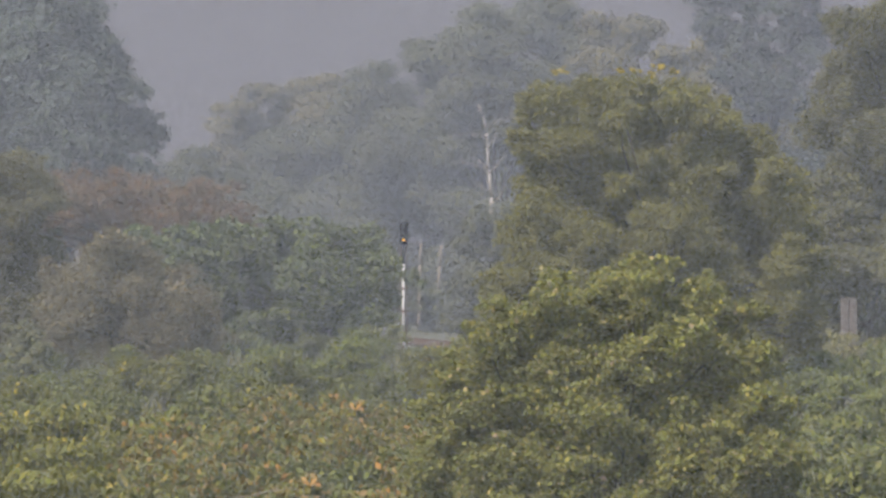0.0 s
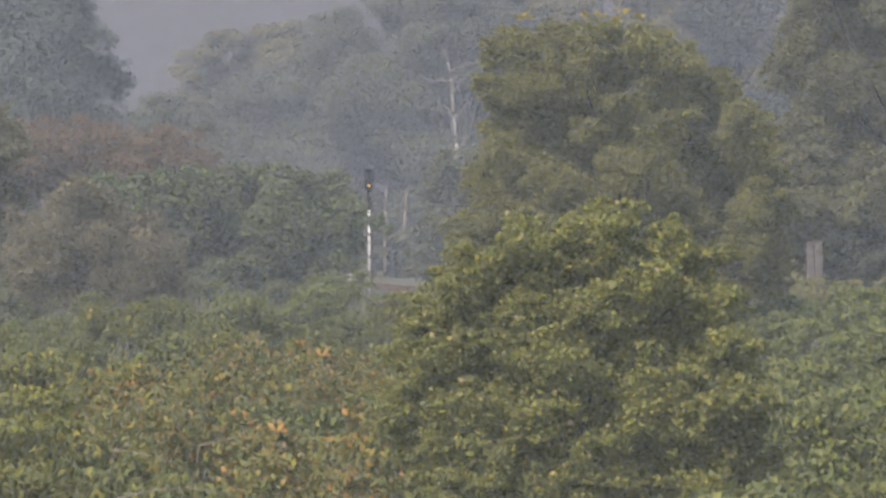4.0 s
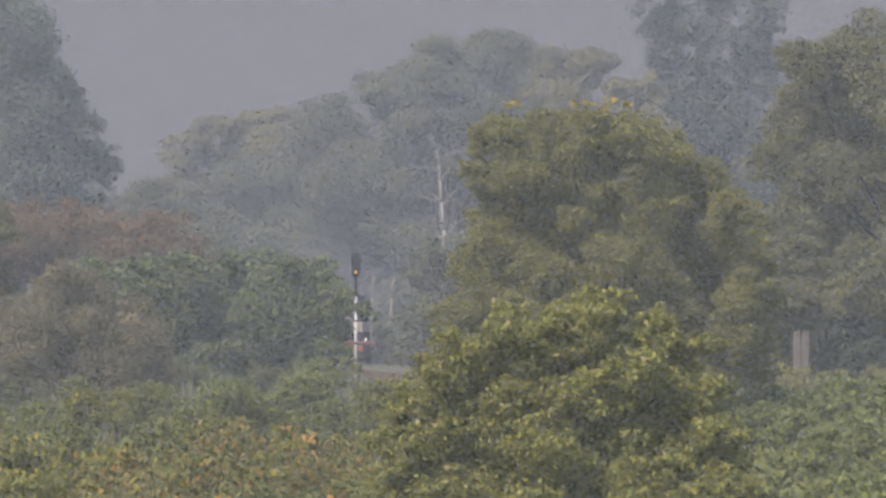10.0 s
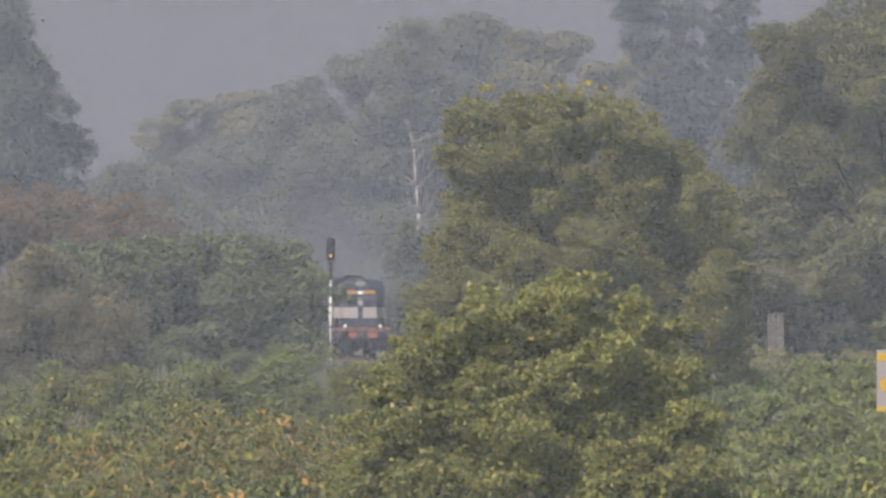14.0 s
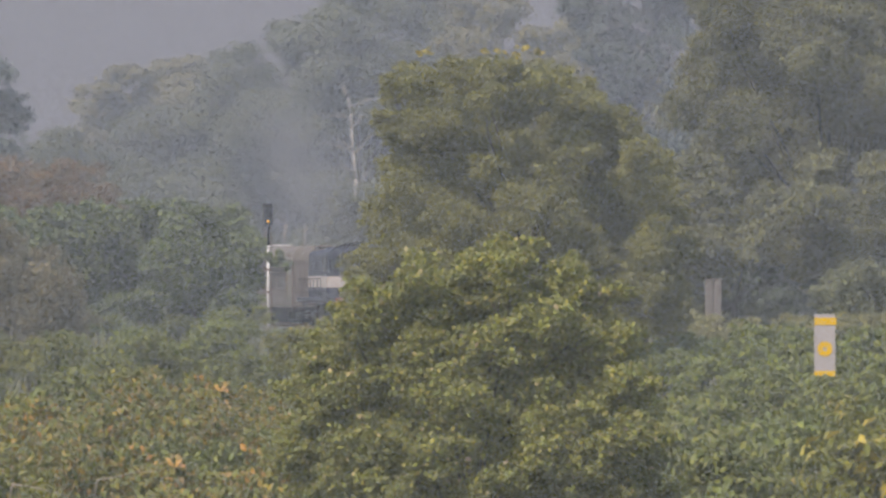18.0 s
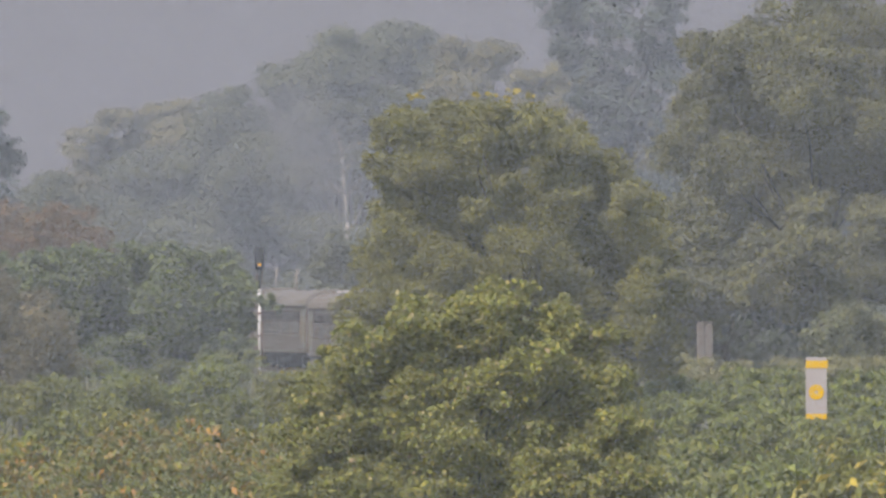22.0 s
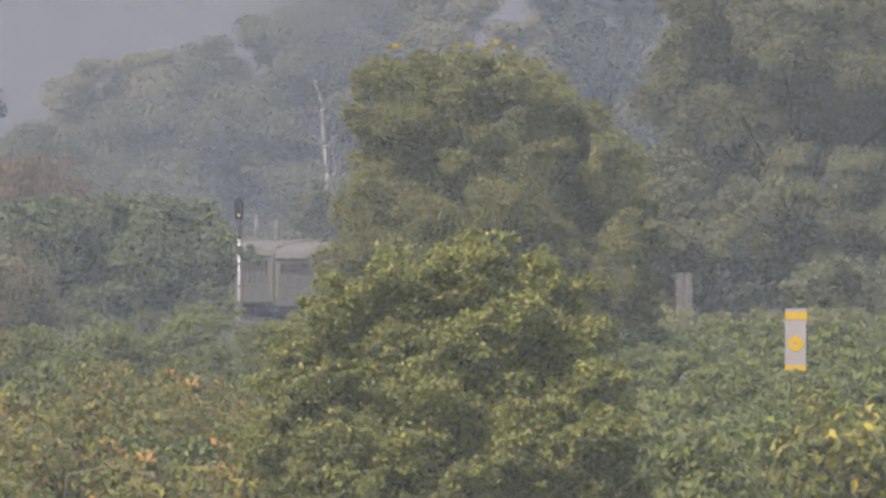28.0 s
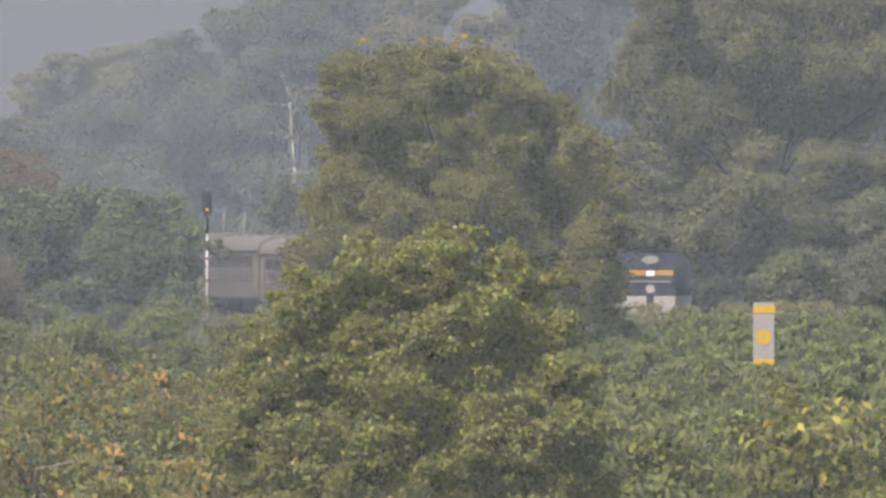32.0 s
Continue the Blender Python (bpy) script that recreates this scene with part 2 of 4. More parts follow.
def leaf_mesh(name, centre, normal, size, material, rng, width=0.5, droop=0.25):
    """One mesh of small folded leaves; droop turns their tips towards the ground."""
    n = len(centre)
    normal = normal / np.linalg.norm(normal, axis=1, keepdims=True)
    t = np.cross(normal, rng.normal(size=(n, 3)))
    t /= np.linalg.norm(t, axis=1, keepdims=True)
    hang = np.array((0.0, 0.0, -1.0)) + normal * normal[:, 2:3]
    t = t * (1 - droop) + hang * droop
    t /= np.linalg.norm(t, axis=1, keepdims=True)
    b = np.cross(normal, t)
    s = size[:, None]
    w = s * width * rng.uniform(0.7, 1.15, (n, 1)) / 2
    fold = s * 0.12
    co = np.stack([centre - t * s / 2, centre + b * w + normal * fold, centre + t * s / 2 - normal * fold,
                   centre - b * w + normal * fold], 1).reshape(-1, 3)
    me = bpy.data.meshes.new(name)
    me.vertices.add(4 * n)
    me.vertices.foreach_set("co", co.astype(np.float32).ravel())
    me.loops.add(6 * n)
    me.polygons.add(2 * n)
    idx = (np.arange(n)[:, None] * 4 + np.array([0, 1, 2, 0, 2, 3])[None]).ravel()
    me.loops.foreach_set("vertex_index", idx.astype(np.int32))
    me.polygons.foreach_set("loop_start", np.arange(0, 6 * n, 3, dtype=np.int32))
    me.update(calc_edges=True)
    me.materials.append(material)
    return me


def foliage(lobes, leaf, rng, density=55.0, rough=0.22, flat=1.0, loose=0.55, clump=0.36, lift=0.45):
    """Leaf places, ways and sizes: sprays on the upper side of small boughs, which sit on the lobes (x, y, z, radius)."""
    C, N, S = [], [], []
    each = 10
    for x, y, z, r in lobes:
        k = max(4, int(density * (r / leaf) ** 2 / each))
        heads = max(5, int(1.3 / clump ** 2))
        d = rng.normal(size=(heads, 3))
        d[:, 2] += 0.3 + lift
        d /= np.linalg.norm(d, axis=1, keepdims=True)
        hub = d * (r * (0.74 + rough * rng.uniform(-1, 0.8, (heads, 1))))
        size = clump * r * rng.uniform(0.6, 1.3, heads)
        share = size ** 2
        which = rng.choice(heads, k, p=share / share.sum())
        e = rng.normal(size=(k, 3)) + d[which] * 0.6
        e[:, 2] += lift
        e /= np.linalg.norm(e, axis=1, keepdims=True)
        p = hub[which] + e * (size[which] * rng.uniform(0.75, 1.05, k))[:, None] * np.array((1.15, 1.15, 0.8))
        inner = rng.random(k) < 0.32
        p[inner] = e[inner] * np.array((1, 1, -0.8)) * (r * rng.uniform(0.1, 0.75, inner.sum()))[:, None]
        p = np.array((x, y, z)) + p * np.array((1, 1, flat))
        spread = min(1.0 * leaf, 0.16 * r)
        c = np.repeat(p, each, 0) + rng.normal(size=(k * each, 3)) * spread * np.array((1, 1, 0.6))
        nn = np.repeat(e, each, 0) * 0.8 + rng.normal(size=(k * each, 3)) * loose + np.array((0, 0, 0.3))
        C.append(c), N.append(nn), S.append(leaf * rng.uniform(0.6, 1.3, k * each))
    return np.concatenate(C), np.concatenate(N), np.concatenate(S)


def tree(name, seed, y, lobes, leaf, material, bark, label, category="tree", deep=0.55, density=55.0, trunk=0.02,
         flat=0.9, rough=0.22, width=0.5, group="", extra=None, stems=1, tips=None, loose=0.5, clump=0.36, lift=0.15, split=0, sink=0.35):
    """A tree or bush: a forked trunk that reaches into each lobe, and a crown of leaf sprays; split breaks each lobe into so many boughs.
    lobes: x, z and radius in metres; they scatter in depth round y."""
    rng = np.random.default_rng(seed)
    xs = [q[0] for q in lobes]
    wide = (max(xs) - min(xs)) / 2 + lobes[0][2]
    mid, g = sum(xs) / len(xs), ground_z(y)
    base = tagged(new(name), label, category, group)
    base.location = (mid, y, g)
    full = []
    for x, z, r in lobes:
        off = math.sqrt(max(0.0, 1 - ((x - mid) / (wide * 1.05)) ** 2)) * wide * deep
        full.append((x - mid, rng.uniform(-1, 1) * off, z - g, r * rng.uniform(0.92, 1.08)))
    # further lobes at the back round the crown out
    for x, z, r in lobes[::2 if y > 550 else 1]:
        full.append(((x - mid) * 0.92 + rng.normal() * 0.25 * r, min(wide * deep, 4 * r) * rng.uniform(0.4, 1.0), z - g - sink * r, r))
    bm = bmesh.new()
    top = max(q[2] for q in full)
    low = min(q[2] - q[3] for q in full)
    r0 = max(0.05, trunk * top)
    fork = max(0.15 * top, min(0.45 * top, low + 0.25 * (top - low)))
    for s in range(stems):
        sx = (s - (stems - 1) / 2) * r0 * 2.5
        bent(bm, [(sx, 0, -0.3), (sx * 1.3 + r0 * 0.5, 0, fork * 0.5), (sx * 1.6, 0, fork)], r0, r0 * 0.75)
        for i, (x, yy, z, r) in enumerate(full):
            if i % stems != s or (len(full) > 24 and i % 4 and z > 0.5 * top):
                continue
            m = (x * rng.uniform(0.2, 0.45) + sx, yy * 0.45, fork + (z - fork) * rng.uniform(0.35, 0.6))
            m2 = (x * 0.8 + rng.normal() * 0.2 * r, yy * 0.8, fork + (z - fork) * rng.uniform(0.7, 0.85))
            bent(bm, [(sx * 1.6, 0, fork * 0.98), m, m2, (x, yy, z + 0.2 * r)], r0 * 0.24, r0 * 0.05, 5)
            for _ in range(3):
                e = rng.normal(size=3) * r * 0.55
                limb(bm, (x, yy, z), (x + e[0], yy + e[1], z + abs(e[2])), r0 * 0.14, r0 * 0.04, 4)
    part("trunk", bm, bark, base, smooth=True)
    if split:
        boughs = []
        for x, yy, z, r in full:
            for _ in range(split):
                d = Vector(rng.normal(size=3)).normalized() * r * rng.uniform(0.4, 0.78)
                boughs.append((x + d.x, yy + d.y, z + d.z * flat, r * rng.uniform(0.36, 0.60)))
        full = boughs + [(x, yy, z, 0.88 * r) for x, yy, z, r in full]
    c, n, s = foliage(full, leaf, rng, density, rough, flat, loose, clump, lift)
    keep = c[:, 2] > 0.02
    me = leaf_mesh("crown", c[keep], n[keep], s[keep], material, rng, width)
    crown = new("crown", me)
    crown.parent = base
    # A few paler leaves whose colour stands in for glints in the crown.
    if extra:
        mat2, share, rmin = extra
        pick = rng.random(len(c)) < share
        pick &= keep
        me2 = leaf_mesh("turning_or_glint_leaves", c[pick] + n[pick] * leaf * 0.3, n[pick], s[pick] * rmin, mat2, rng, 0.7)
        ob = new("turning_or_glint_leaves", me2)
        ob.parent = base
        tagged(ob, "scattered pale yellowish leaves, with glints put into their colour")
    if tips:
        mat3, spots, size3 = tips
        c, n, s = foliage([(x - mid, rng.uniform(-0.3, 0.3), z - g, r) for x, z, r in spots], size3, rng, 26)
        name3 = "yellow_tip" if mat3 == YELLOW else "tan_tuft"
        ob = new(name3, leaf_mesh(name3, c, n, s, mat3, rng, 0.6))
        ob.parent = base
        tagged(ob, "bright yellow leaves on the topmost twigs" if mat3 == YELLOW else "pale tan dry tufts", kind="stuff")
    return base

# ---- the large structure ----
def build_ground():
    ys = [-300, -60, 0, 40, 70, 95, 110, 130, 150, 175, 200, 230, 260, 300, 350, 420, 500, 600, 800, 1200, 2000, 4200]
    xs = [-2200, -600, -200, -90, -60, -40, -25, -15, -8, 0, 8, 15, 25, 40, 60, 90, 200, 600, 2200]
    bm = bmesh.new()
    grid = [[bm.verts.new((x, y, ground_z(y) - (0.0 if abs(x) > 100 else 0.12 * noise.noise(Vector((x * 0.1, y * 0.05, 0)))) - 0.05))
             for x in xs] for y in ys]
    for j in range(len(ys) - 1):
        for i in range(len(xs) - 1):
            bm.faces.new((grid[j][i], grid[j][i + 1], grid[j + 1][i + 1], grid[j + 1][i]))
    tagged(link("ground", bm, SOIL, True), "brownish soil with thin grass under the shrubs", "ground", kind="structure")


def build_backdrop():
    """A pale hazy sky far behind the trees."""
    m, n, l, b = node_material("hazy_sky")
    em = n.new("ShaderNodeEmission")
    em.inputs[0].default_value, em.inputs[1].default_value = (0.150, 0.1420, 0.149, 1), 1.0
    l.new(em.outputs[0], n["Material Output"].inputs[0])
    bm = bmesh.new()
    k = 24
    low = [bm.verts.new((2800 * math.sin(a), 2800 * math.cos(a), -30)) for a in (radians(-24 + 48 * i / k) for i in range(k + 1))]
    top = [bm.verts.new((v.co.x, v.co.y, 620)) for v in low]
    for i in range(k):
        bm.faces.new((low[i], low[i + 1], top[i + 1], top[i]))
    tagged(link("backdrop", bm, m), "pale lilac-grey hazy sky", "sky", kind="structure")


build_ground()
build_backdrop()


def haze_material(name, colour):
    m, n, l, b = node_material(name)
    front, back, half = n.new("ShaderNodeBsdfDiffuse"), n.new("ShaderNodeBsdfTranslucent"), n.new("ShaderNodeMixShader")
    front.inputs[0].default_value = back.inputs[0].default_value = (*colour, 1)
    half.inputs[0].default_value = 0.4
    l.new(front.outputs[0], half.inputs[1])
    l.new(back.outputs[0], half.inputs[2])
    l.new(half.outputs[0], n["Material Output"].inputs[0])
    return m


def build_haze(near, far, cover, layers, material):
    """Smoke haze as hair-fine slanting threads of smoke, spread evenly through the air; cover is the share of the view that they veil."""
    rng = np.random.default_rng(int(near))
    low, high, step, rows = -0.066, 0.090, 5.0e-5, 3
    tall = 0.076 / rows
    per = int((high - low) / step)
    gap = (far - near) / layers
    co = []
    for k in range(layers):
        slant = math.tan(radians((k * 23 + near) % 110 - 55))
        i = np.arange(per * rows)
        y = near + gap * (k + np.modf(i * 0.6180339887 + rng.random())[0])
        x = low + step * (i % per + rng.random() + rng.uniform(-0.3, 0.3, len(i)))
        z = -0.040 + tall * (i // per)
        half = step * cover / layers / 2
        foot = np.clip((-5.4 / y - z) / tall, 0, 1)        # the threads end at the ground
        q = np.stack([np.stack([(x + t * half + slant * tall * (u - 0.5)) * y, y, 4.6 + (z + u * tall) * y], 1)
                      for t, u in ((-1, foot), (1, foot), (1, np.ones_like(x)), (-1, np.ones_like(x)))], 1)
        co.append(q[foot < 0.97])
    co = np.concatenate(co).reshape(-1, 3)
    k = len(co) // 4
    me = bpy.data.meshes.new("smoke_haze")
    me.vertices.add(4 * k)
    me.vertices.foreach_set("co", co.astype(np.float32).ravel())
    me.loops.add(4 * k)
    me.loops.foreach_set("vertex_index", np.arange(4 * k, dtype=np.int32))
    me.polygons.add(k)
    me.polygons.foreach_set("loop_start", np.arange(0, 4 * k, 4, dtype=np.int32))
    me.update(calc_edges=True)
    me.materials.append(material)
    tagged(new("smoke_haze", me), "thin lilac-grey smoke haze hanging over the field", "haze", kind="stuff")


NEAR_HAZE = haze_material("dusty_haze", (0.39, 0.435, 0.45))
FAR_HAZE = haze_material("smoke_haze", (0.370, 0.415, 0.555))
build_haze(22.0, 88.0, 0.135, 5, NEAR_HAZE)
build_haze(120.0, 490.0, 0.17, 10, FAR_HAZE)
build_haze(500.0, 725.0, 0.20, 6, FAR_HAZE)

# ---- the railway ----
START_TURN, END_TURN = 7.6, 1.8          # degrees off the y axis at the signal, and 170 m nearer


def lay_curve():
    """x, y and turn at each metre of an easy curve, from 330 m beyond the signal to 200 m this side of it."""
    s = np.arange(-330.0, 201.0)
    turn = np.radians(np.interp(s, [0, 170], [START_TURN, END_TURN]))
    x, y = np.cumsum(np.sin(turn)), -np.cumsum(np.cos(turn))
    k = int(np.searchsorted(s, 0))
    return s, x - x[k] - 0.05, y - y[k] + 480.0


CURVE = lay_curve()


def on_track(s):
    """A point s metres along the track from the spot beside the signal, towards the viewer, at rail height."""
    x, y = float(np.interp(s, CURVE[0], CURVE[1])), float(np.interp(s, CURVE[0], CURVE[2]))
    return x, y, 0.38 - 0.0038 * (480 - y)


def track_pose(s, length=1.0):
    """The pose of a vehicle of that length whose front stands at s: its two ends keep to the track."""
    a, c = Vector(on_track(s)), Vector(on_track(s - length))
    d = a - c
    return pose(*a, -math.degrees(math.asin(d.z / d.length)) * -1, 0, math.degrees(math.atan2(d.x, -d.y)))


def sweep(outline, s0, s1, step):
    """An outline across the track, drawn along the curve."""
    bm = bmesh.new()
    rings = []
    for s in np.arange(s0, s1 + 0.01, step):
        m = track_pose(float(s))
        rings.append([bm.verts.new(m @ Vector((x, 0, z))) for x, z in outline])
    k = len(outline)
    for a, c in zip(rings, rings[1:]):
        for q in range(k):
            bm.faces.new((a[q], a[(q + 1) % k], c[(q + 1) % k], c[q]))
    bm.faces.new(rings[0])
    bm.faces.new(rings[-1][::-1])
    return bm


def build_track():
    bed = tagged(new("railway_track"), "single railway track with rusty rails on grey ballast", "railway track", kind="structure")
    part("ballast_bed", sweep([(-3.6, -0.95), (3.6, -0.95), (1.9, -0.2), (-1.9, -0.2)], -320, 190, 6), BALLAST, bed)
    for x in (-0.87, 0.87):
        part("rail", sweep([(x - 0.07, -0.16), (x + 0.07, -0.16), (x + 0.07, -0.145), (x + 0.012, -0.12), (x + 0.012, -0.045), (x + 0.036, -0.035),
                            (x + 0.036, 0), (x - 0.036, 0), (x - 0.036, -0.035), (x - 0.012, -0.045), (x - 0.012, -0.12), (x - 0.07, -0.145)],
                           -320, 190, 6), RUSTY_STEEL, bed)
    bm = bmesh.new()
    prism(bm, [(-1.37, -0.28), (1.37, -0.28), (1.3, -0.165), (-1.3, -0.165)], -0.13, 0.13)
    first = part("sleeper", bm, BALLAST, bed)
    first.matrix_world = track_pose(-40.0)
    for i in range(1, 160):
        ob = new("sleeper", first.data)
        ob.parent, ob.matrix_world = bed, track_pose(-40.0 + i * 0.65)


build_track()

SIGNAL_Y = 474.0


def build_signal():
    x, y = -2.03, SIGNAL_Y
    base = tagged(new("railway_signal"), "railway colour-light signal with white mast showing one amber lamp", "railway signal")
    base.location = (x, y, 0.0)
    top = 5.53
    bm = bmesh.new()
    limb(bm, (0, 0, -0.1), (0, 0, top - 1.1), 0.068, 0.064, 12)
    part("mast", bm, WHITE, base, "white tubular mast", True)
    bm = bmesh.new()
    limb(bm, (0, 0, top - 1.1), (0, 0, top), 0.078, 0.075, 12)
    part("mast_head", bm, BLACK, base, "dark upper length of the mast", True)
    for zz in (1.95, 3.1):
        bm = bmesh.new()
        limb(bm, (0, 0, zz), (0, 0, zz + 0.14), 0.075, 0.075, 12)
        part("mast_band", bm, RUSTY_STEEL, base, "dark band round the mast", True)
    block("foundation", (-0.35, 0.35, -0.35, 0.35, -0.2, 0.25), CONCRETE, base, bevel=0.03)
    block("signal_head", (-0.19, 0.19, -0.12, 0.14, top - 0.05, top + 1.0), BLACK, base, "black two-lamp signal head", 0.04)
    block("backing_board", (-0.23, 0.23, 0.14, 0.17, top - 0.12, top + 1.05), BLACK, base, bevel=0.03)
    for k, z in enumerate((top + 0.14, top + 0.6)):
        bm = bmesh.new()
        limb(bm, (0, -0.122, z), (0, -0.15, z), 0.062, 0.062, 16)
        part("lens", bm, LAMP_ORANGE if k == 0 else GLASS, base, "lit amber lens" if k == 0 else "unlit lens")
        bm = bmesh.new()
        for a in range(-4, 5):
            a0, a1 = radians(90 + a * 20 - 10), radians(90 + a * 20 + 10)
            q = [bm.verts.new((0.13 * math.cos(w), yy, z + 0.13 * math.sin(w))) for w, yy in
                 ((a0, -0.12), (a1, -0.12), (a1, -0.34), (a0, -0.34))]
            bm.faces.new(q)
        bmesh.ops.solidify(bm, geom=bm.faces[:], thickness=0.012)
        part("hood", bm, BLACK, base)
    lad = part("ladder", bmesh.new(), RUSTY_STEEL, base)
    bm = bmesh.new()
    for xx in (-0.16, 0.16):
        limb(bm, (xx, 0.42, 0.0), (xx, 0.3, top - 0.2), 0.02, 0.02, 5)
    for i in range(14):
        z = 0.4 + i * (top - 0.8) / 13
        limb(bm, (-0.16, 0.42 - 0.12 * z / top, z), (0.16, 0.42 - 0.12 * z / top, z), 0.012, 0.012, 4)
    bm.to_mesh(lad.data)
    bm.free()


build_signal()


def bollard(x, y, z0, z1, r):
    ob = tagged(new("marker_post"), "short white-painted post beside the track", "post", "posts by the track")
    ob.location = (x, y, z0 - 0.4)
    bm = bmesh.new()
    box(bm, -r, r, -r, r, 0, z1 - z0 + 0.4, 0.02)
    part("shaft", bm, DULL_WHITE, ob)
    block("cap", (-r * 1.15, r * 1.15, -r * 1.15, r * 1.15, z1 - z0 + 0.4, z1 - z0 + 0.46), CONCRETE, ob)


bollard(-3.44, 535.0, 0.3, 1.26, 0.15)
bollard(0.64, 452.0, 0.3, 0.94, 0.035)


def wooden_pole(x, y, z1, lean):
    ob = tagged(new("wooden_pole"), "bare weathered wooden pole standing in far scrub", "pole", "bare poles")
    ob.location = (x, y, 0)
    bm = bmesh.new()
    bent(bm, [(0, 0, -0.2), (lean * 0.4, 0.03, z1 * 0.45), (lean * 0.6, 0, z1 * 0.75), (lean, 0.05, z1)], 0.12, 0.07, 8)
    part("shaft", bm, WOOD, ob, smooth=True)
    bm = bmesh.new()
    limb(bm, (lean, 0.05, z1 - 0.03), (lean + 0.02, 0.05, z1 + 0.06), 0.075, 0.05, 8)
    part("split_top", bm, WOOD, ob)


wooden_pole(-1.61, 610.0, 5.76, 0.15)
wooden_pole(-0.45, 610.0, 5.68, 0.35)


def build_pillar():
    x, y = 15.31, 348.0
    ob = tagged(new("concrete_pillar"), "weathered grey concrete pillar of two joined uprights", "pillar")
    ob.location = (x, y, ground_z(y))
    top = 3.17
    block("upright", (-0.31, -0.02, -0.15, 0.15, -0.2, top), CONCRETE, ob, bevel=0.02)
    block("upright", (0.02, 0.31, -0.15, 0.15, -0.2, top - 0.02), CONCRETE, ob, bevel=0.02)
    block("web", (-0.02, 0.02, -0.1, 0.1, -0.2, top - 0.1), CONCRETE, ob)
    block("cap", (-0.33, 0.33, -0.17, 0.17, top, top + 0.05), CONCRETE, ob, bevel=0.015)


build_pillar()


def build_board():
    x, y = 11.22, 200.0
    g = ground_z(y)
    ob = tagged(new("trackside_board"), "white trackside board with yellow bars and a yellow ring", "sign board")
    ob.location = (x, y, g)
    z0, z1 = 1.68 - g, 3.03 - g
    w = 0.23
    block("board", (-w, w, -0.02, 0.02, z0, z1), BOARD_WHITE, ob, "plain white painted board", 0.006)
    h = z1 - z0
    block("top_bar", (-w + 0.004, w + 0.02, -0.032, -0.022, z1 - 0.235, z1 - 0.075), SIGN_YELLOW, ob, "yellow bar")
    block("bottom_bar", (-w + 0.004, w - 0.004, -0.032, -0.022, z0, z0 + 0.12), SIGN_YELLOW, ob, "yellow bar")
    bm = bmesh.new()
    zc, k = z0 + 0.44 * h, 28
    rings = [[bm.verts.new((r * math.cos(2 * math.pi * i / k), yy, zc + r * math.sin(2 * math.pi * i / k))) for i in range(k)]
             for r, yy in ((0.042, -0.022), (0.042, -0.034), (0.165, -0.034), (0.165, -0.022))]
    for a, b in zip(rings, rings[1:]):
        for i in range(k):
            bm.faces.new((a[i], a[(i + 1) % k], b[(i + 1) % k], b[i]))
    part("ring", bm, SIGN_YELLOW, ob, "yellow ring")
    for xx in (-0.14, 0.14):
        block("leg", (xx - 0.03, xx + 0.03, 0.02, 0.07, -0.3, z1 - 0.1), RUSTY_STEEL, ob)
    for zz in (z0 + 0.2, z1 - 0.3):
        block("brace", (-0.2, 0.2, 0.07, 0.09, zz, zz + 0.05), RUSTY_STEEL, ob)


build_board()

# ---- the train ----
def wheelset(parent, y, r=0.48):
    bm = bmesh.new()
    limb(bm, (-0.85, y, r), (0.85, y, r), 0.08, 0.08, 8)
    for sx in (-1, 1):
        limb(bm, (sx * 0.80, y, r), (sx * 0.92, y, r), r + 0.025, r, 20)
    part("wheelset", bm, UNDER, parent)


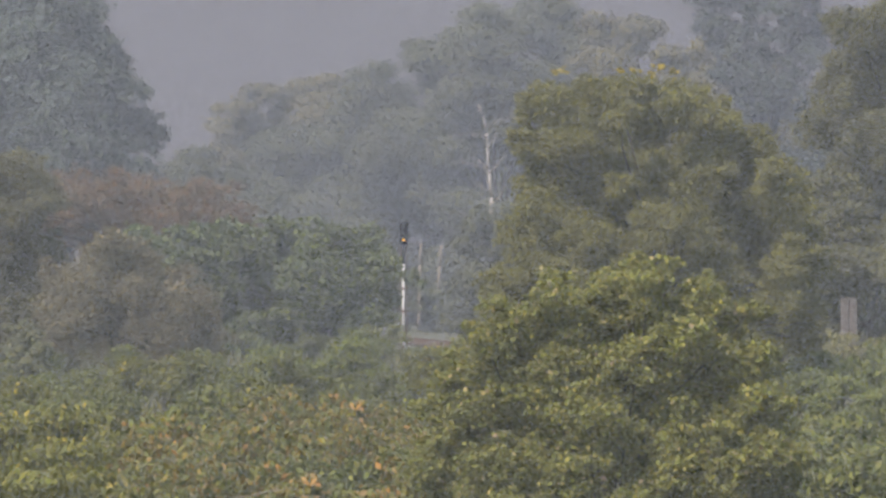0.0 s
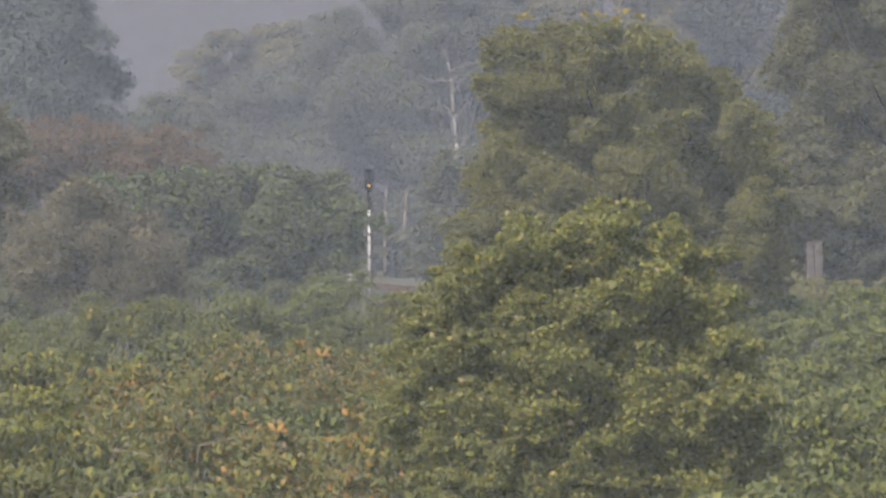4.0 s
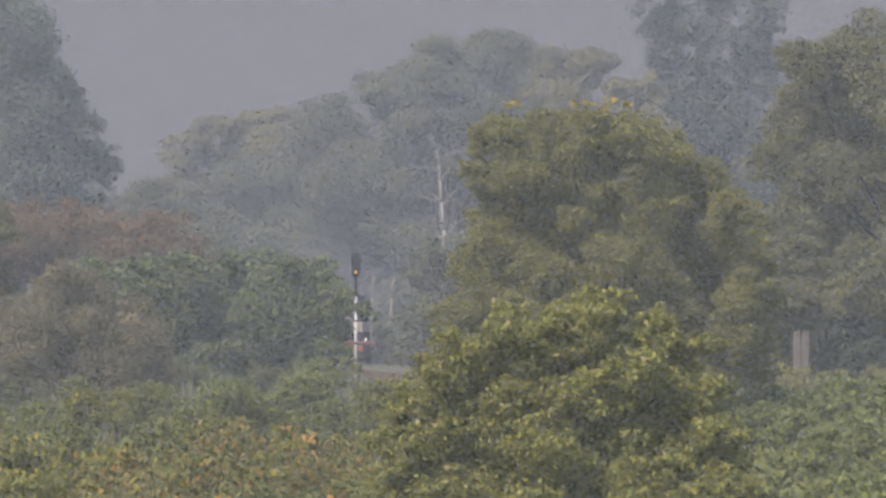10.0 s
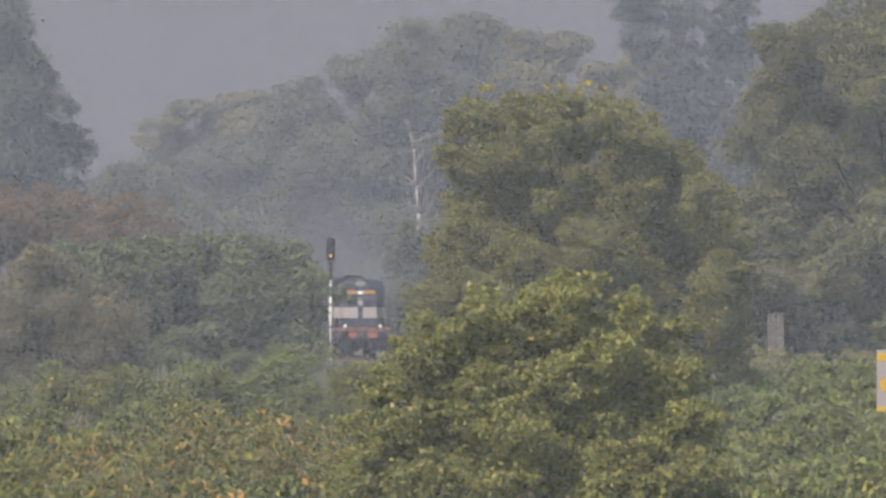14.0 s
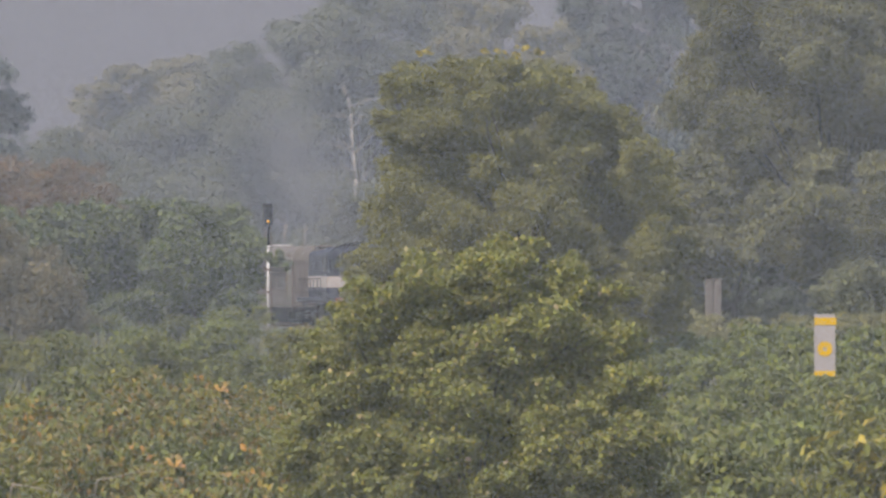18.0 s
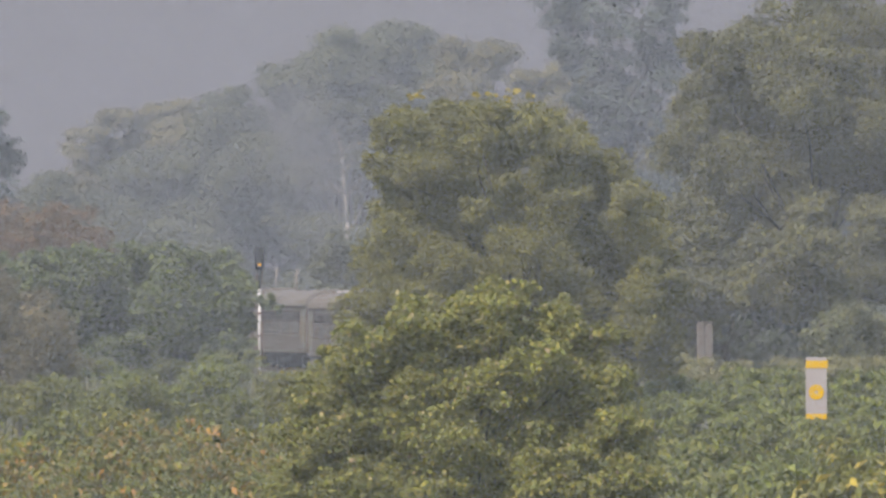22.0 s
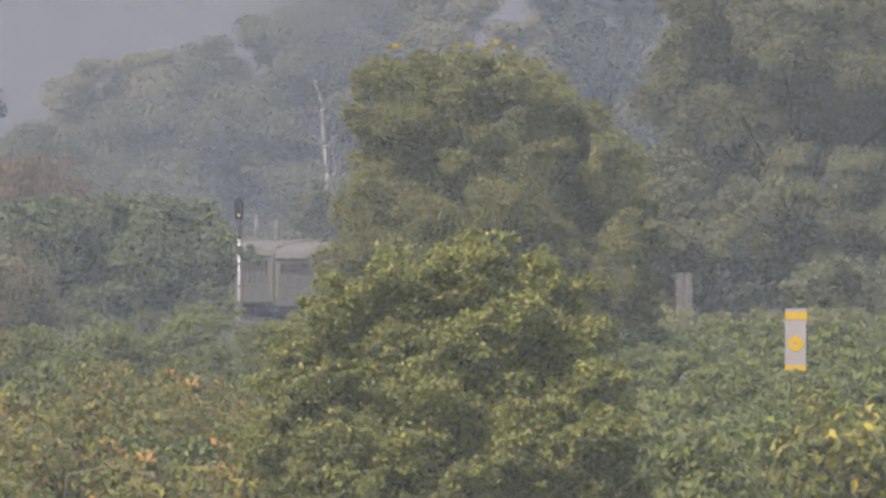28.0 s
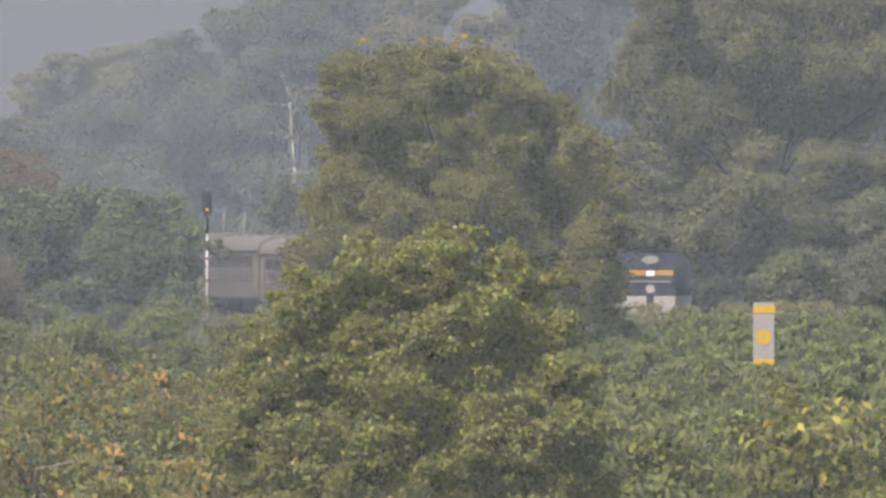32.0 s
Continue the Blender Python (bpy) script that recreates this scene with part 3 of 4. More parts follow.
def build_loco():
    loco = tagged(new("locomotive"), "dark navy diesel locomotive with orange stripe and white band", "locomotive")
    fr = block("underframe", (-1.42, 1.42, 0.9, 16.6, 1.3, 1.55), NAVY, loco, bevel=0.02)
    block("buffer_beam", (-1.45, 1.45, 0.7, 0.9, 1.0, 1.52), BEAM, loco, "dull maroon buffer beam", 0.02)
    block("red_line", (-1.46, 1.46, 0.68, 0.7, 1.44, 1.53), LOCO_RED, loco)
    for sx in (-1, 1):
        bm = bmesh.new()
        limb(bm, (sx * 0.98, 0.7, 1.1), (sx * 0.98, 0.25, 1.1), 0.11, 0.11, 12)
        limb(bm, (sx * 0.98, 0.25, 1.1), (sx * 0.98, 0.2, 1.1), 0.24, 0.24, 16)
        part("buffer", bm, UNDER, loco)
        block("plough_plate", (sx * 0.75 - 0.55, sx * 0.75 + 0.55, 0.55, 0.62, 0.3, 0.92), UNDER, loco, "dark guard plate", 0.03)
        block("warning_patch", (sx * 0.55 - 0.24, sx * 0.55 + 0.24, 0.665, 0.698, 1.02, 1.3), LOCO_RED, loco, "orange-red painted patch", 0.01)
        bm = bmesh.new()
        limb(bm, (sx * 0.93, 0.69, 1.64), (sx * 0.93, 0.56, 1.64), 0.07, 0.085, 14)
        part("marker_lamp", bm, LAMP_WHITE, loco, "lit white marker lamp")
        # steps and front hand rails
        for z in (0.55, 0.95):
            block("step", (sx * 1.25 - 0.2, sx * 1.25 + 0.2, 0.9, 1.2, z, z + 0.04), UNDER, loco)
        bm = bmesh.new()
        bent(bm, [(sx * 1.38, 0.75, 1.5), (sx * 1.38, 0.75, 1.95), (sx * 0.5, 0.75, 1.97)], 0.018, 0.018, 6)
        part("hand_rail", bm, UNDER, loco)
    bm = bmesh.new()
    box(bm, -0.12, 0.12, 0.1, 0.7, 0.95, 1.2, 0.03)
    part("coupler", bm, UNDER, loco)

    def hood(name, hw, y0, y1, top, mat, round_at=0.45):
        bm = bmesh.new()
        o = [(-hw, 1.55), (hw, 1.55), (hw, top - round_at)]
        for i in range(1, 6):
            a = radians(18 * i)
            o.append((hw - round_at + round_at * math.cos(a), top - round_at + round_at * 0.8 * math.sin(a)))
        o += [(-x, z) for x, z in o[:1:-1]]
        prism(bm, o, y0, y1)
        return part(name, bm, mat, loco)

    short = hood("short_hood", 0.84, 1.5, 3.4, 4.1, NAVY)
    cab = hood("cab", 1.54, 3.4, 5.6, 4.2, NAVY, 0.55)
    long = hood("long_hood", 0.9, 5.6, 16.0, 4.05, NAVY)
    # bands on the nose and along the sides
    block("white_band", (-0.85, -0.13, 1.485, 1.5, 2.05, 2.62), CREAM, short, "cream-white band")
    block("white_band", (0.13, 0.85, 1.485, 1.5, 2.05, 2.62), CREAM, short, "cream-white band")
    for x0, x1 in ((-0.78, -0.18), (0.18, 0.78)):
        block("orange_stripe", (x0, x1, 1.485, 1.5, 3.32, 3.5), LOCO_ORANGE, short, "orange stripe")
    for sx in (-1, 1):
        block("side_band", (min(sx * 0.84, sx * 0.855), max(sx * 0.84, sx * 0.855), 1.5, 3.4, 2.05, 2.62), CREAM, short)
        block("cab_band", (min(sx * 1.54, sx * 1.555), max(sx * 1.54, sx * 1.555), 3.4, 5.6, 2.05, 2.62), CREAM, cab)
        block("front_band", (min(sx * 0.86, sx * 1.55), max(sx * 0.86, sx * 1.55), 3.385, 3.4, 2.05, 2.62), CREAM, cab)
        block("hood_band", (min(sx * 0.9, sx * 0.915), max(sx * 0.9, sx * 0.915), 5.6, 16.0, 2.05, 2.62), CREAM, long)
        block("front_window", (min(sx * 0.92, sx * 1.44), max(sx * 0.92, sx * 1.44), 3.38, 3.41, 2.8, 3.6), GLASS, cab, "dark cab window")
        block("side_window", (min(sx * 1.53, sx * 1.55), max(sx * 1.53, sx * 1.55), 3.8, 5.0, 2.85, 3.55), GLASS, cab, "dark cab window")
        for i in range(7):
            block("hood_door", (min(sx * 0.9, sx * 0.92), max(sx * 0.9, sx * 0.92), 6.0 + i * 1.4, 7.2 + i * 1.4, 2.7, 3.5), NAVY, long)
        bm = bmesh.new()
        for i in range(8):
            limb(bm, (sx * 1.36, 6.0 + i * 1.4, 1.5), (sx * 1.36, 6.0 + i * 1.4, 2.5), 0.02, 0.02, 5)
        limb(bm, (sx * 1.36, 5.8, 2.5), (sx * 1.36, 16.3, 2.5), 0.022, 0.022, 5)
        part("walkway_rail", bm, UNDER, loco)
    bm = bmesh.new()
    prism(bm, [(0.30 * math.cos(a), 3.86 + 0.14 * math.sin(a)) for a in (2 * math.pi * i / 20 for i in range(20))], 1.46, 1.49)
    part("number_board", bm, surface("grey_panel", (0.22, 0.22, 0.20), 0.6), short, "pale grey oval panel")
    block("headlight", (-0.15, 0.15, 1.44, 1.5, 3.3, 3.48), LAMP_WHITE, short, "lit white headlight", 0.03)
    bm = bmesh.new()
    limb(bm, (0, 1.5, 2.86), (0, 1.47, 2.86), 0.15, 0.15, 20)
    part("emblem", bm, CREAM, short, "plain round white plate")
    block("kick_rail", (-0.7, 0.7, 1.4, 1.44, 3.1, 3.13), CREAM, short)
    block("exhaust_stack", (-0.3, 0.3, 8.5, 9.4, 4.0, 4.2), UNDER, long, bevel=0.03)
    block("radiator_fan", (-0.7, 0.7, 13.4, 15.0, 4.0, 4.12), UNDER, long, bevel=0.03)
    block("horn", (-0.5, 0.5, 4.2, 4.6, 4.15, 4.3), UNDER, cab, bevel=0.03)
    block("fuel_tank", (-1.2, 1.2, 7.0, 10.4, 0.5, 1.25), UNDER, loco, bevel=0.1)
    for y0 in (2.0, 11.2):
        bogie = block("bogie", (-1.15, 1.15, y0, y0 + 4.4, 0.45, 1.05), UNDER, loco, bevel=0.05)
        for i in range(3):
            wheelset(bogie, y0 + 0.45 + i * 1.75, 0.5)
    return loco


def build_coach(roof_mat, label):
    c = tagged(new("passenger_coach"), label, "railway coach", "coaches of the train")
    L = 21.6
    bm = bmesh.new()
    prism(bm, [(-1.6, 0.9), (1.6, 0.9), (1.6, 3.28), (-1.6, 3.28)], 0.35, L)
    body = part("body", bm, COACH, c, "dull brown-grey painted body")
    bm = bmesh.new()
    o = [(1.63, 3.28), (1.63, 3.32)] + [(1.61 * math.cos(math.pi * i / 12), 3.32 + 0.78 * math.sin(math.pi * i / 12) ** 0.8) for i in range(1, 12)]
    prism(bm, o + [(-1.63, 3.32), (-1.63, 3.28)], 0.3, L + 0.05)
    roof = part("roof", bm, roof_mat, c, "dusty arched grey-brown roof")
    block("sole_bar", (-1.58, 1.58, 0.3, L + 0.05, 0.74, 0.9), UNDER, c)
    for y0, y1 in ((0.0, 0.35), (L, L + 0.35)):
        bm = bmesh.new()
        box(bm, -0.6, 0.6, y0, y1, 1.2, 3.4, 0.05)
        part("gangway", bm, BLACK, c, "black bellows gangway")
    for sx in (-1, 1):
        a, b = sorted((sx * 1.6, sx * 1.615))
        a2, b2 = sorted((sx * 1.615, sx * 1.622))
        for i in range(13):
            y = 2.6 + i * 1.3
            win = block("window", (a, b, y, y + 0.95, 1.75, 3.08), COACH, c, "tall window with a worn frame")
            block("shutter", (a2, b2, y + 0.07, y + 0.88, 2.5, 3.02), UNDER, win, "dark raised shutter")
            block("pane", (a2, b2, y + 0.07, y + 0.88, 1.82, 2.44), GLASS, win)
            if i % 3 == 0:
                block("window_post", (a2, b2, y - 0.3, y - 0.02, 1.75, 2.45), OCHRE, c, "dull ochre painted post")
        for y in (0.8, L - 1.3):
            door = block("door", (a, b, y, y + 0.8, 1.2, 3.1), TEAL, c, "grey-green coach door")
            a2, b2 = sorted((sx * 1.62, sx * 1.66))
            block("handrail", (a2, b2, y - 0.16, y - 0.1, 1.4, 2.7), HANDRAIL, c, "yellow handrail")
            block("handrail", (a2, b2, y + 0.9, y + 0.96, 1.4, 2.7), HANDRAIL, c, "yellow handrail")
            block("footstep", (min(sx * 1.4, sx * 1.7), max(sx * 1.4, sx * 1.7), y, y + 0.8, 0.7, 0.76), UNDER, c)
        block("rain_strip", (min(sx * 1.61, sx * 1.68), max(sx * 1.61, sx * 1.68), 0.35, L, 3.22, 3.27), UNDER, c)
        for i in range(5):
            a3, b3 = sorted((sx * 0.5, sx * 0.75))
            block("roof_vent", (a3, b3, 2.2 + i * 4.2, 2.6 + i * 4.2, 3.94, 4.09), roof_mat, roof)
        for yb, d in ((0.35, -0.4), (L, 0.4)):
            bm = bmesh.new()
            limb(bm, (sx * 0.95, yb + d, 1.05), (sx * 0.95, yb, 1.05), 0.13, 0.1, 10)
            part("buffer", bm, UNDER, c)
    for y0, y1, w in ((6.0, 9.2, 1.1), (9.5, 11.2, 1.05), (11.5, 15.6, 1.1)):
        block("battery_box", (-w, w, y0, y1, 0.1, 0.76), UNDER, c, bevel=0.04)
    for y0 in (2.2, 16.2):
        bogie = block("bogie", (-1.1, 1.1, y0, y0 + 3.4, 0.25, 0.86), UNDER, c, bevel=0.05)
        for i in range(2):
            wheelset(bogie, y0 + 0.4 + i * 2.6, 0.46)
    return c


LOCO = build_loco()
FIRST = build_coach(COACH_ROOF, "dull brown-grey passenger coach with a white strip on its roof")
STRIP = block("roof_strip", (-0.35, 0.35, 15.5, 20.0, 4.09, 4.17), WHITE, FIRST, "bright white strip along the roof")
GREY_ROOF = surface("grey_roof", (0.130, 0.115, 0.104), 0.75, vary=0.1, scale=0.4, dirt=(0.10, 0.088, 0.082))
SECOND = build_coach(GREY_ROOF, "dull brown-grey passenger coach with dusty grey roof")
COACHES = [FIRST, SECOND] + [copy_thing(SECOND, track_pose(-60.0 - 25 * i)) for i in range(6)]

# ---- exhaust smoke of the locomotive ----
def smoke_puff(seed, radius, count):
    """A cloud of very fine wisps, thickest in its middle."""
    rng = np.random.default_rng(seed)
    c = rng.normal(size=(count, 3)) * radius * np.array((0.5, 0.5, 0.62))
    c += np.sin(c[:, [2, 0, 1]] * 1.7 / radius * 2 + seed) * radius * 0.18
    a = rng.uniform(0, math.pi, count)
    size = 0.5 * radius
    d = np.stack([np.cos(a), np.zeros(count), np.sin(a)], 1) * size / 2
    w = np.stack([-np.sin(a), np.zeros(count), np.cos(a)], 1) * 0.0005
    co = np.stack([c - d - w, c + d - w, c + d + w, c - d + w], 1).reshape(-1, 3)
    me = bpy.data.meshes.new("smoke_puff")
    me.from_pydata(co.tolist(), [], np.arange(4 * count).reshape(-1, 4).tolist())
    me.materials.append(SMOKE)
    return tagged(new("smoke_puff", me), "drifting puff of blue-grey diesel exhaust smoke", "smoke", "exhaust smoke", kind="stuff")


SMOKE = haze_material("exhaust_smoke", (0.20, 0.205, 0.235))
PUFFS = [(smoke_puff(80 + i, r, n), t) for i, (t, r, n) in enumerate(
    ((9.5, 1.7, 2000), (11.5, 2.0, 3000), (13.0, 2.4, 4200), (14.5, 2.6, 4500), (16.5, 2.5, 4000)))]

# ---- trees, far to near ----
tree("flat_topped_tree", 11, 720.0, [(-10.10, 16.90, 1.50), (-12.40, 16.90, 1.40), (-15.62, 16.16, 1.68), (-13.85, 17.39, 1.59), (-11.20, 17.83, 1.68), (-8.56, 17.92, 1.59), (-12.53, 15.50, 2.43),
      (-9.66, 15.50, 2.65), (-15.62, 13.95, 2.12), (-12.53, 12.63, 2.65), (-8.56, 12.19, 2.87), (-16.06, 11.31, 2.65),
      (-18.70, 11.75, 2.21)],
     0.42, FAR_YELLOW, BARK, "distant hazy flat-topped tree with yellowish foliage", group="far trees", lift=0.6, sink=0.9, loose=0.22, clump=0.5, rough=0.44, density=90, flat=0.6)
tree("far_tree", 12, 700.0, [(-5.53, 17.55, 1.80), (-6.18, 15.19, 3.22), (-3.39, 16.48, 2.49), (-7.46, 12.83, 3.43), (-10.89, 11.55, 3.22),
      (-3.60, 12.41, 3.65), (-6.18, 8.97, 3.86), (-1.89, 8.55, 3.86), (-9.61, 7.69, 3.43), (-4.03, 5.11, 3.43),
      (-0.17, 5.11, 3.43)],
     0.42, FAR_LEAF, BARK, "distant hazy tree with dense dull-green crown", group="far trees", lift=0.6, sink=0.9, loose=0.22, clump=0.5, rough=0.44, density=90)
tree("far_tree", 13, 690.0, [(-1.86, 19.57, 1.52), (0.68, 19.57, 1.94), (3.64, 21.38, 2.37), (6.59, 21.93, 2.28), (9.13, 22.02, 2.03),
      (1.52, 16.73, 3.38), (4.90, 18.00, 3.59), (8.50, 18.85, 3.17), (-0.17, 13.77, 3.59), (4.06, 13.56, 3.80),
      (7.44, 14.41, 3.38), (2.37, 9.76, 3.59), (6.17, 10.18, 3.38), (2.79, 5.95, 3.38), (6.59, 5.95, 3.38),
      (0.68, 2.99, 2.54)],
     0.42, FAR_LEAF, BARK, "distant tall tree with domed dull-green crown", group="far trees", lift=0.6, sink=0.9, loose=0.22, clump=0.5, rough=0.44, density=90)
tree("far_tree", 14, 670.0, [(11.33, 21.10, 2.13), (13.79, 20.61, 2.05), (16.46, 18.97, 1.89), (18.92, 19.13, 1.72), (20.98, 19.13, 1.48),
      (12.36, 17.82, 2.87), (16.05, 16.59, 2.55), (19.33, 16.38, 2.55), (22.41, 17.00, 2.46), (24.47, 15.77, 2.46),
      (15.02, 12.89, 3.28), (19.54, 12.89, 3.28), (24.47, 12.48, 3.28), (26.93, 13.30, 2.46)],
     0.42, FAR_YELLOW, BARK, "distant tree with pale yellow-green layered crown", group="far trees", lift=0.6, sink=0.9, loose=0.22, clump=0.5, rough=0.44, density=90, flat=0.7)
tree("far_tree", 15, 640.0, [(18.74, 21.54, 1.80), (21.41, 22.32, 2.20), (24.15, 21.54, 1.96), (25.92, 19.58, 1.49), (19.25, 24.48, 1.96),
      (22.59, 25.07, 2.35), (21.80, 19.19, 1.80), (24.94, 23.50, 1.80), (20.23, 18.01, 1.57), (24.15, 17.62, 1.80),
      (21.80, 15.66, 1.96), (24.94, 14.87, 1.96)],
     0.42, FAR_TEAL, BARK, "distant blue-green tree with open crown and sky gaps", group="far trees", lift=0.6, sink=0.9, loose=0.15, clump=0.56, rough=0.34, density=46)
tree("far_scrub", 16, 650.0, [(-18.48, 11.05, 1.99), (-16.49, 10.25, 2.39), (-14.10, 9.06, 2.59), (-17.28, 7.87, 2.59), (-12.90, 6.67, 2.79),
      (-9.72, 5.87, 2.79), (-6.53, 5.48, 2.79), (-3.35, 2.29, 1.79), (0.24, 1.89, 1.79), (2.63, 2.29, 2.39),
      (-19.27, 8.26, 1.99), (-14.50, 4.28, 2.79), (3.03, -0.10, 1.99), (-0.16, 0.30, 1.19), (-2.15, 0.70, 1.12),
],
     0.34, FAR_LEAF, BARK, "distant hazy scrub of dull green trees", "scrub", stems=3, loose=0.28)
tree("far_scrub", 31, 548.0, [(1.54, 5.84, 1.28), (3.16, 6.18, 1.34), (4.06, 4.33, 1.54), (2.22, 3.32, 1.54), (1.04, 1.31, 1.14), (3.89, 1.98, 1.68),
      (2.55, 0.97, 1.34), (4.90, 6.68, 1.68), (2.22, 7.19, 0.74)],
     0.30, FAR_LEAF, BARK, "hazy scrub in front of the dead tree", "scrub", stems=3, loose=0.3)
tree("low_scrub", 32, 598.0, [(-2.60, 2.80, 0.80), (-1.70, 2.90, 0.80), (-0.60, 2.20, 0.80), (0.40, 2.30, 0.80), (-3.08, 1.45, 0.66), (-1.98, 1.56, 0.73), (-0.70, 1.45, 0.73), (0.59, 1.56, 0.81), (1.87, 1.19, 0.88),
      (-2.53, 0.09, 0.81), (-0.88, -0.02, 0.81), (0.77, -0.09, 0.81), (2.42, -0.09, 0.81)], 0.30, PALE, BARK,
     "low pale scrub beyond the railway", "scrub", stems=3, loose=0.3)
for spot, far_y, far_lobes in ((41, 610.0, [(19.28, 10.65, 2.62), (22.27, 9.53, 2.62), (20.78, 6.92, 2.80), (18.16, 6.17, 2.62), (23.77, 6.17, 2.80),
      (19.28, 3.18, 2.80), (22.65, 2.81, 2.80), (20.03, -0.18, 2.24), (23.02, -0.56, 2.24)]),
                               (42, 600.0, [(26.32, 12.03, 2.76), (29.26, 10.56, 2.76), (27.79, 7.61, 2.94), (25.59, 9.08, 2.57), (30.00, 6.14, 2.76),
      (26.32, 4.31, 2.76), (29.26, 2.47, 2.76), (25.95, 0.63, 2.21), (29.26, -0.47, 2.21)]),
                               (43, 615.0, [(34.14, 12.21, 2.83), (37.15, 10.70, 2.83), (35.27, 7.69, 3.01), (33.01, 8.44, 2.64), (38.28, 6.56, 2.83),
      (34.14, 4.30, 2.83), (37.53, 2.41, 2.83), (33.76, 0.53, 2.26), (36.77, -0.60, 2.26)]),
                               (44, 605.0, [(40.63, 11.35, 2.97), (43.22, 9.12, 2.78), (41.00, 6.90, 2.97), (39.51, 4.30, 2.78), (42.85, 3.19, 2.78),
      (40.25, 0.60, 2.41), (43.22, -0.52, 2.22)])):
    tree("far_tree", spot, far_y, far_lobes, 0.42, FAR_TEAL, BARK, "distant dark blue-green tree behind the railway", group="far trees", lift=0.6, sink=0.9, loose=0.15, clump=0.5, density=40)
tree("tall_grey_tree", 17, 600.0, [(-26.61, 22.69, 3.31), (-24.04, 20.85, 2.21), (-28.08, 19.38, 4.04), (-23.31, 19.01, 2.57), (-21.65, 18.09, 1.47),
      (-21.10, 15.70, 1.84), (-25.51, 16.07, 4.04), (-21.84, 13.68, 2.57), (-19.81, 13.31, 1.47), (-25.14, 12.03, 3.86),
      (-21.28, 11.11, 2.57), (-19.08, 12.39, 0.96), (-28.45, 14.23, 4.04), (-31.03, 18.27, 4.04), (-26.61, 9.08, 3.31),
      (-22.57, 9.08, 2.57), (-30.66, 12.03, 3.68)],
     0.50, FAR_DARK, BARK, "tall grey-green tree with tapering crown", density=60, loose=0.3)
tree("rust_bush", 18, 480.0, [(-19.23, 7.75, 1.62), (-16.88, 8.04, 1.47), (-15.41, 7.54, 1.62), (-13.20, 7.89, 1.18), (-11.88, 7.95, 1.12),
      (-10.85, 6.86, 1.18), (-13.94, 6.57, 1.62), (-18.64, 6.13, 1.76), (-21.00, 6.72, 1.76), (-16.59, 5.84, 1.76),
      (-22.47, 7.89, 1.76), (-10.12, 5.84, 1.03)],
     0.26, RUST, BARK, "reddish-brown dry twiggy bush", "bush", density=50, stems=3, width=0.3, rough=0.38)
tree("broad_leaved_bush", 19, 425.0, [(-13.77, 4.91, 1.25), (-11.69, 5.17, 1.20), (-9.48, 5.38, 1.25), (-7.39, 5.56, 1.15), (-5.57, 5.38, 1.20),
      (-3.75, 5.17, 1.20), (-2.71, 4.39, 0.94), (-2.29, 3.61, 0.52), (-10.52, 3.61, 1.56), (-8.44, 3.61, 1.56),
      (-5.83, 3.61, 1.56), (-3.75, 3.04, 1.15), (-9.22, 2.18, 1.43), (-4.79, 2.05, 1.09), (-6.87, 1.79, 1.30),
      (-11.30, 1.79, 1.30), (-8.70, 1.01, 1.17), (-6.35, 0.75, 1.04), (-7.92, 6.21, 0.47), (-14.16, 5.95, 0.31),
      (-3.75, 1.58, 0.62), (-2.60, 3.00, 0.55), (-2.20, 2.70, 0.40), (-3.00, 2.30, 0.60), (-2.50, 1.90, 0.45),
      (-1.25, 3.87, 0.31), (-0.91, 3.61, 0.26)],
     0.32, BROAD, BARK, "dense bush with broad green leaves", "bush", stems=4, width=0.62, density=84, loose=0.6, clump=0.24, rough=0.36, lift=0.15)
tree("dry_shrub", 21, 330.0, [(-12.21, 4.74, 0.85), (-11.10, 4.44, 1.05), (-12.82, 3.43, 1.33), (-10.80, 3.02, 1.33), (-9.28, 3.53, 0.93),
      (-8.77, 2.62, 0.93), (-11.81, 2.01, 1.33), (-13.42, 2.21, 1.13), (-9.99, 1.81, 1.01), (-14.03, 4.24, 0.61),
      (-8.37, 1.61, 0.81), (-11.81, 5.35, 0.53)],
     0.17, DRY, BARK, "dry grey-brown shrub with tangled twigs", "shrub", density=46, stems=4, width=0.28,
     tips=(TAN, [(-11.81, 5.35, 0.40), (-12.41, 5.21, 0.32), (-9.42, 3.23, 0.49), (-9.18, 2.86, 0.40), (-9.79, 3.59, 0.30),
      (-8.98, 3.23, 0.28), (-12.82, 4.94, 0.28)], 0.16))
tree("dark_green_tree", 22, 350.0, [(-16.38, 7.64, 1.33), (-15.48, 6.57, 1.03), (-16.60, 5.72, 1.54), (-16.17, 4.00, 1.42), (-16.38, 2.28, 1.20),
      (-15.10, 5.07, 0.86), (-18.10, 6.36, 1.50), (-18.10, 3.79, 1.50), (-15.53, 2.93, 1.07), (-16.60, 0.78, 1.29),
      (-14.88, 1.00, 1.07), (-18.74, 2.50, 1.33), (-19.28, 4.21, 1.54), (-18.96, 1.10, 1.29), (-19.38, 6.14, 1.54),
      (-20.03, 1.64, 1.29)],
     0.19, DARK_LEAF, BARK, "dark olive tree with drooping sprays")
tree("pale_shrub", 23, 300.0, [(-13.67, 2.16, 0.51), (-13.12, 1.60, 0.48), (-14.04, 1.51, 0.51), (-13.31, 1.14, 0.44)], 0.17, PALE, BARK, "small rounded pale-green shrub", "shrub", stems=2)
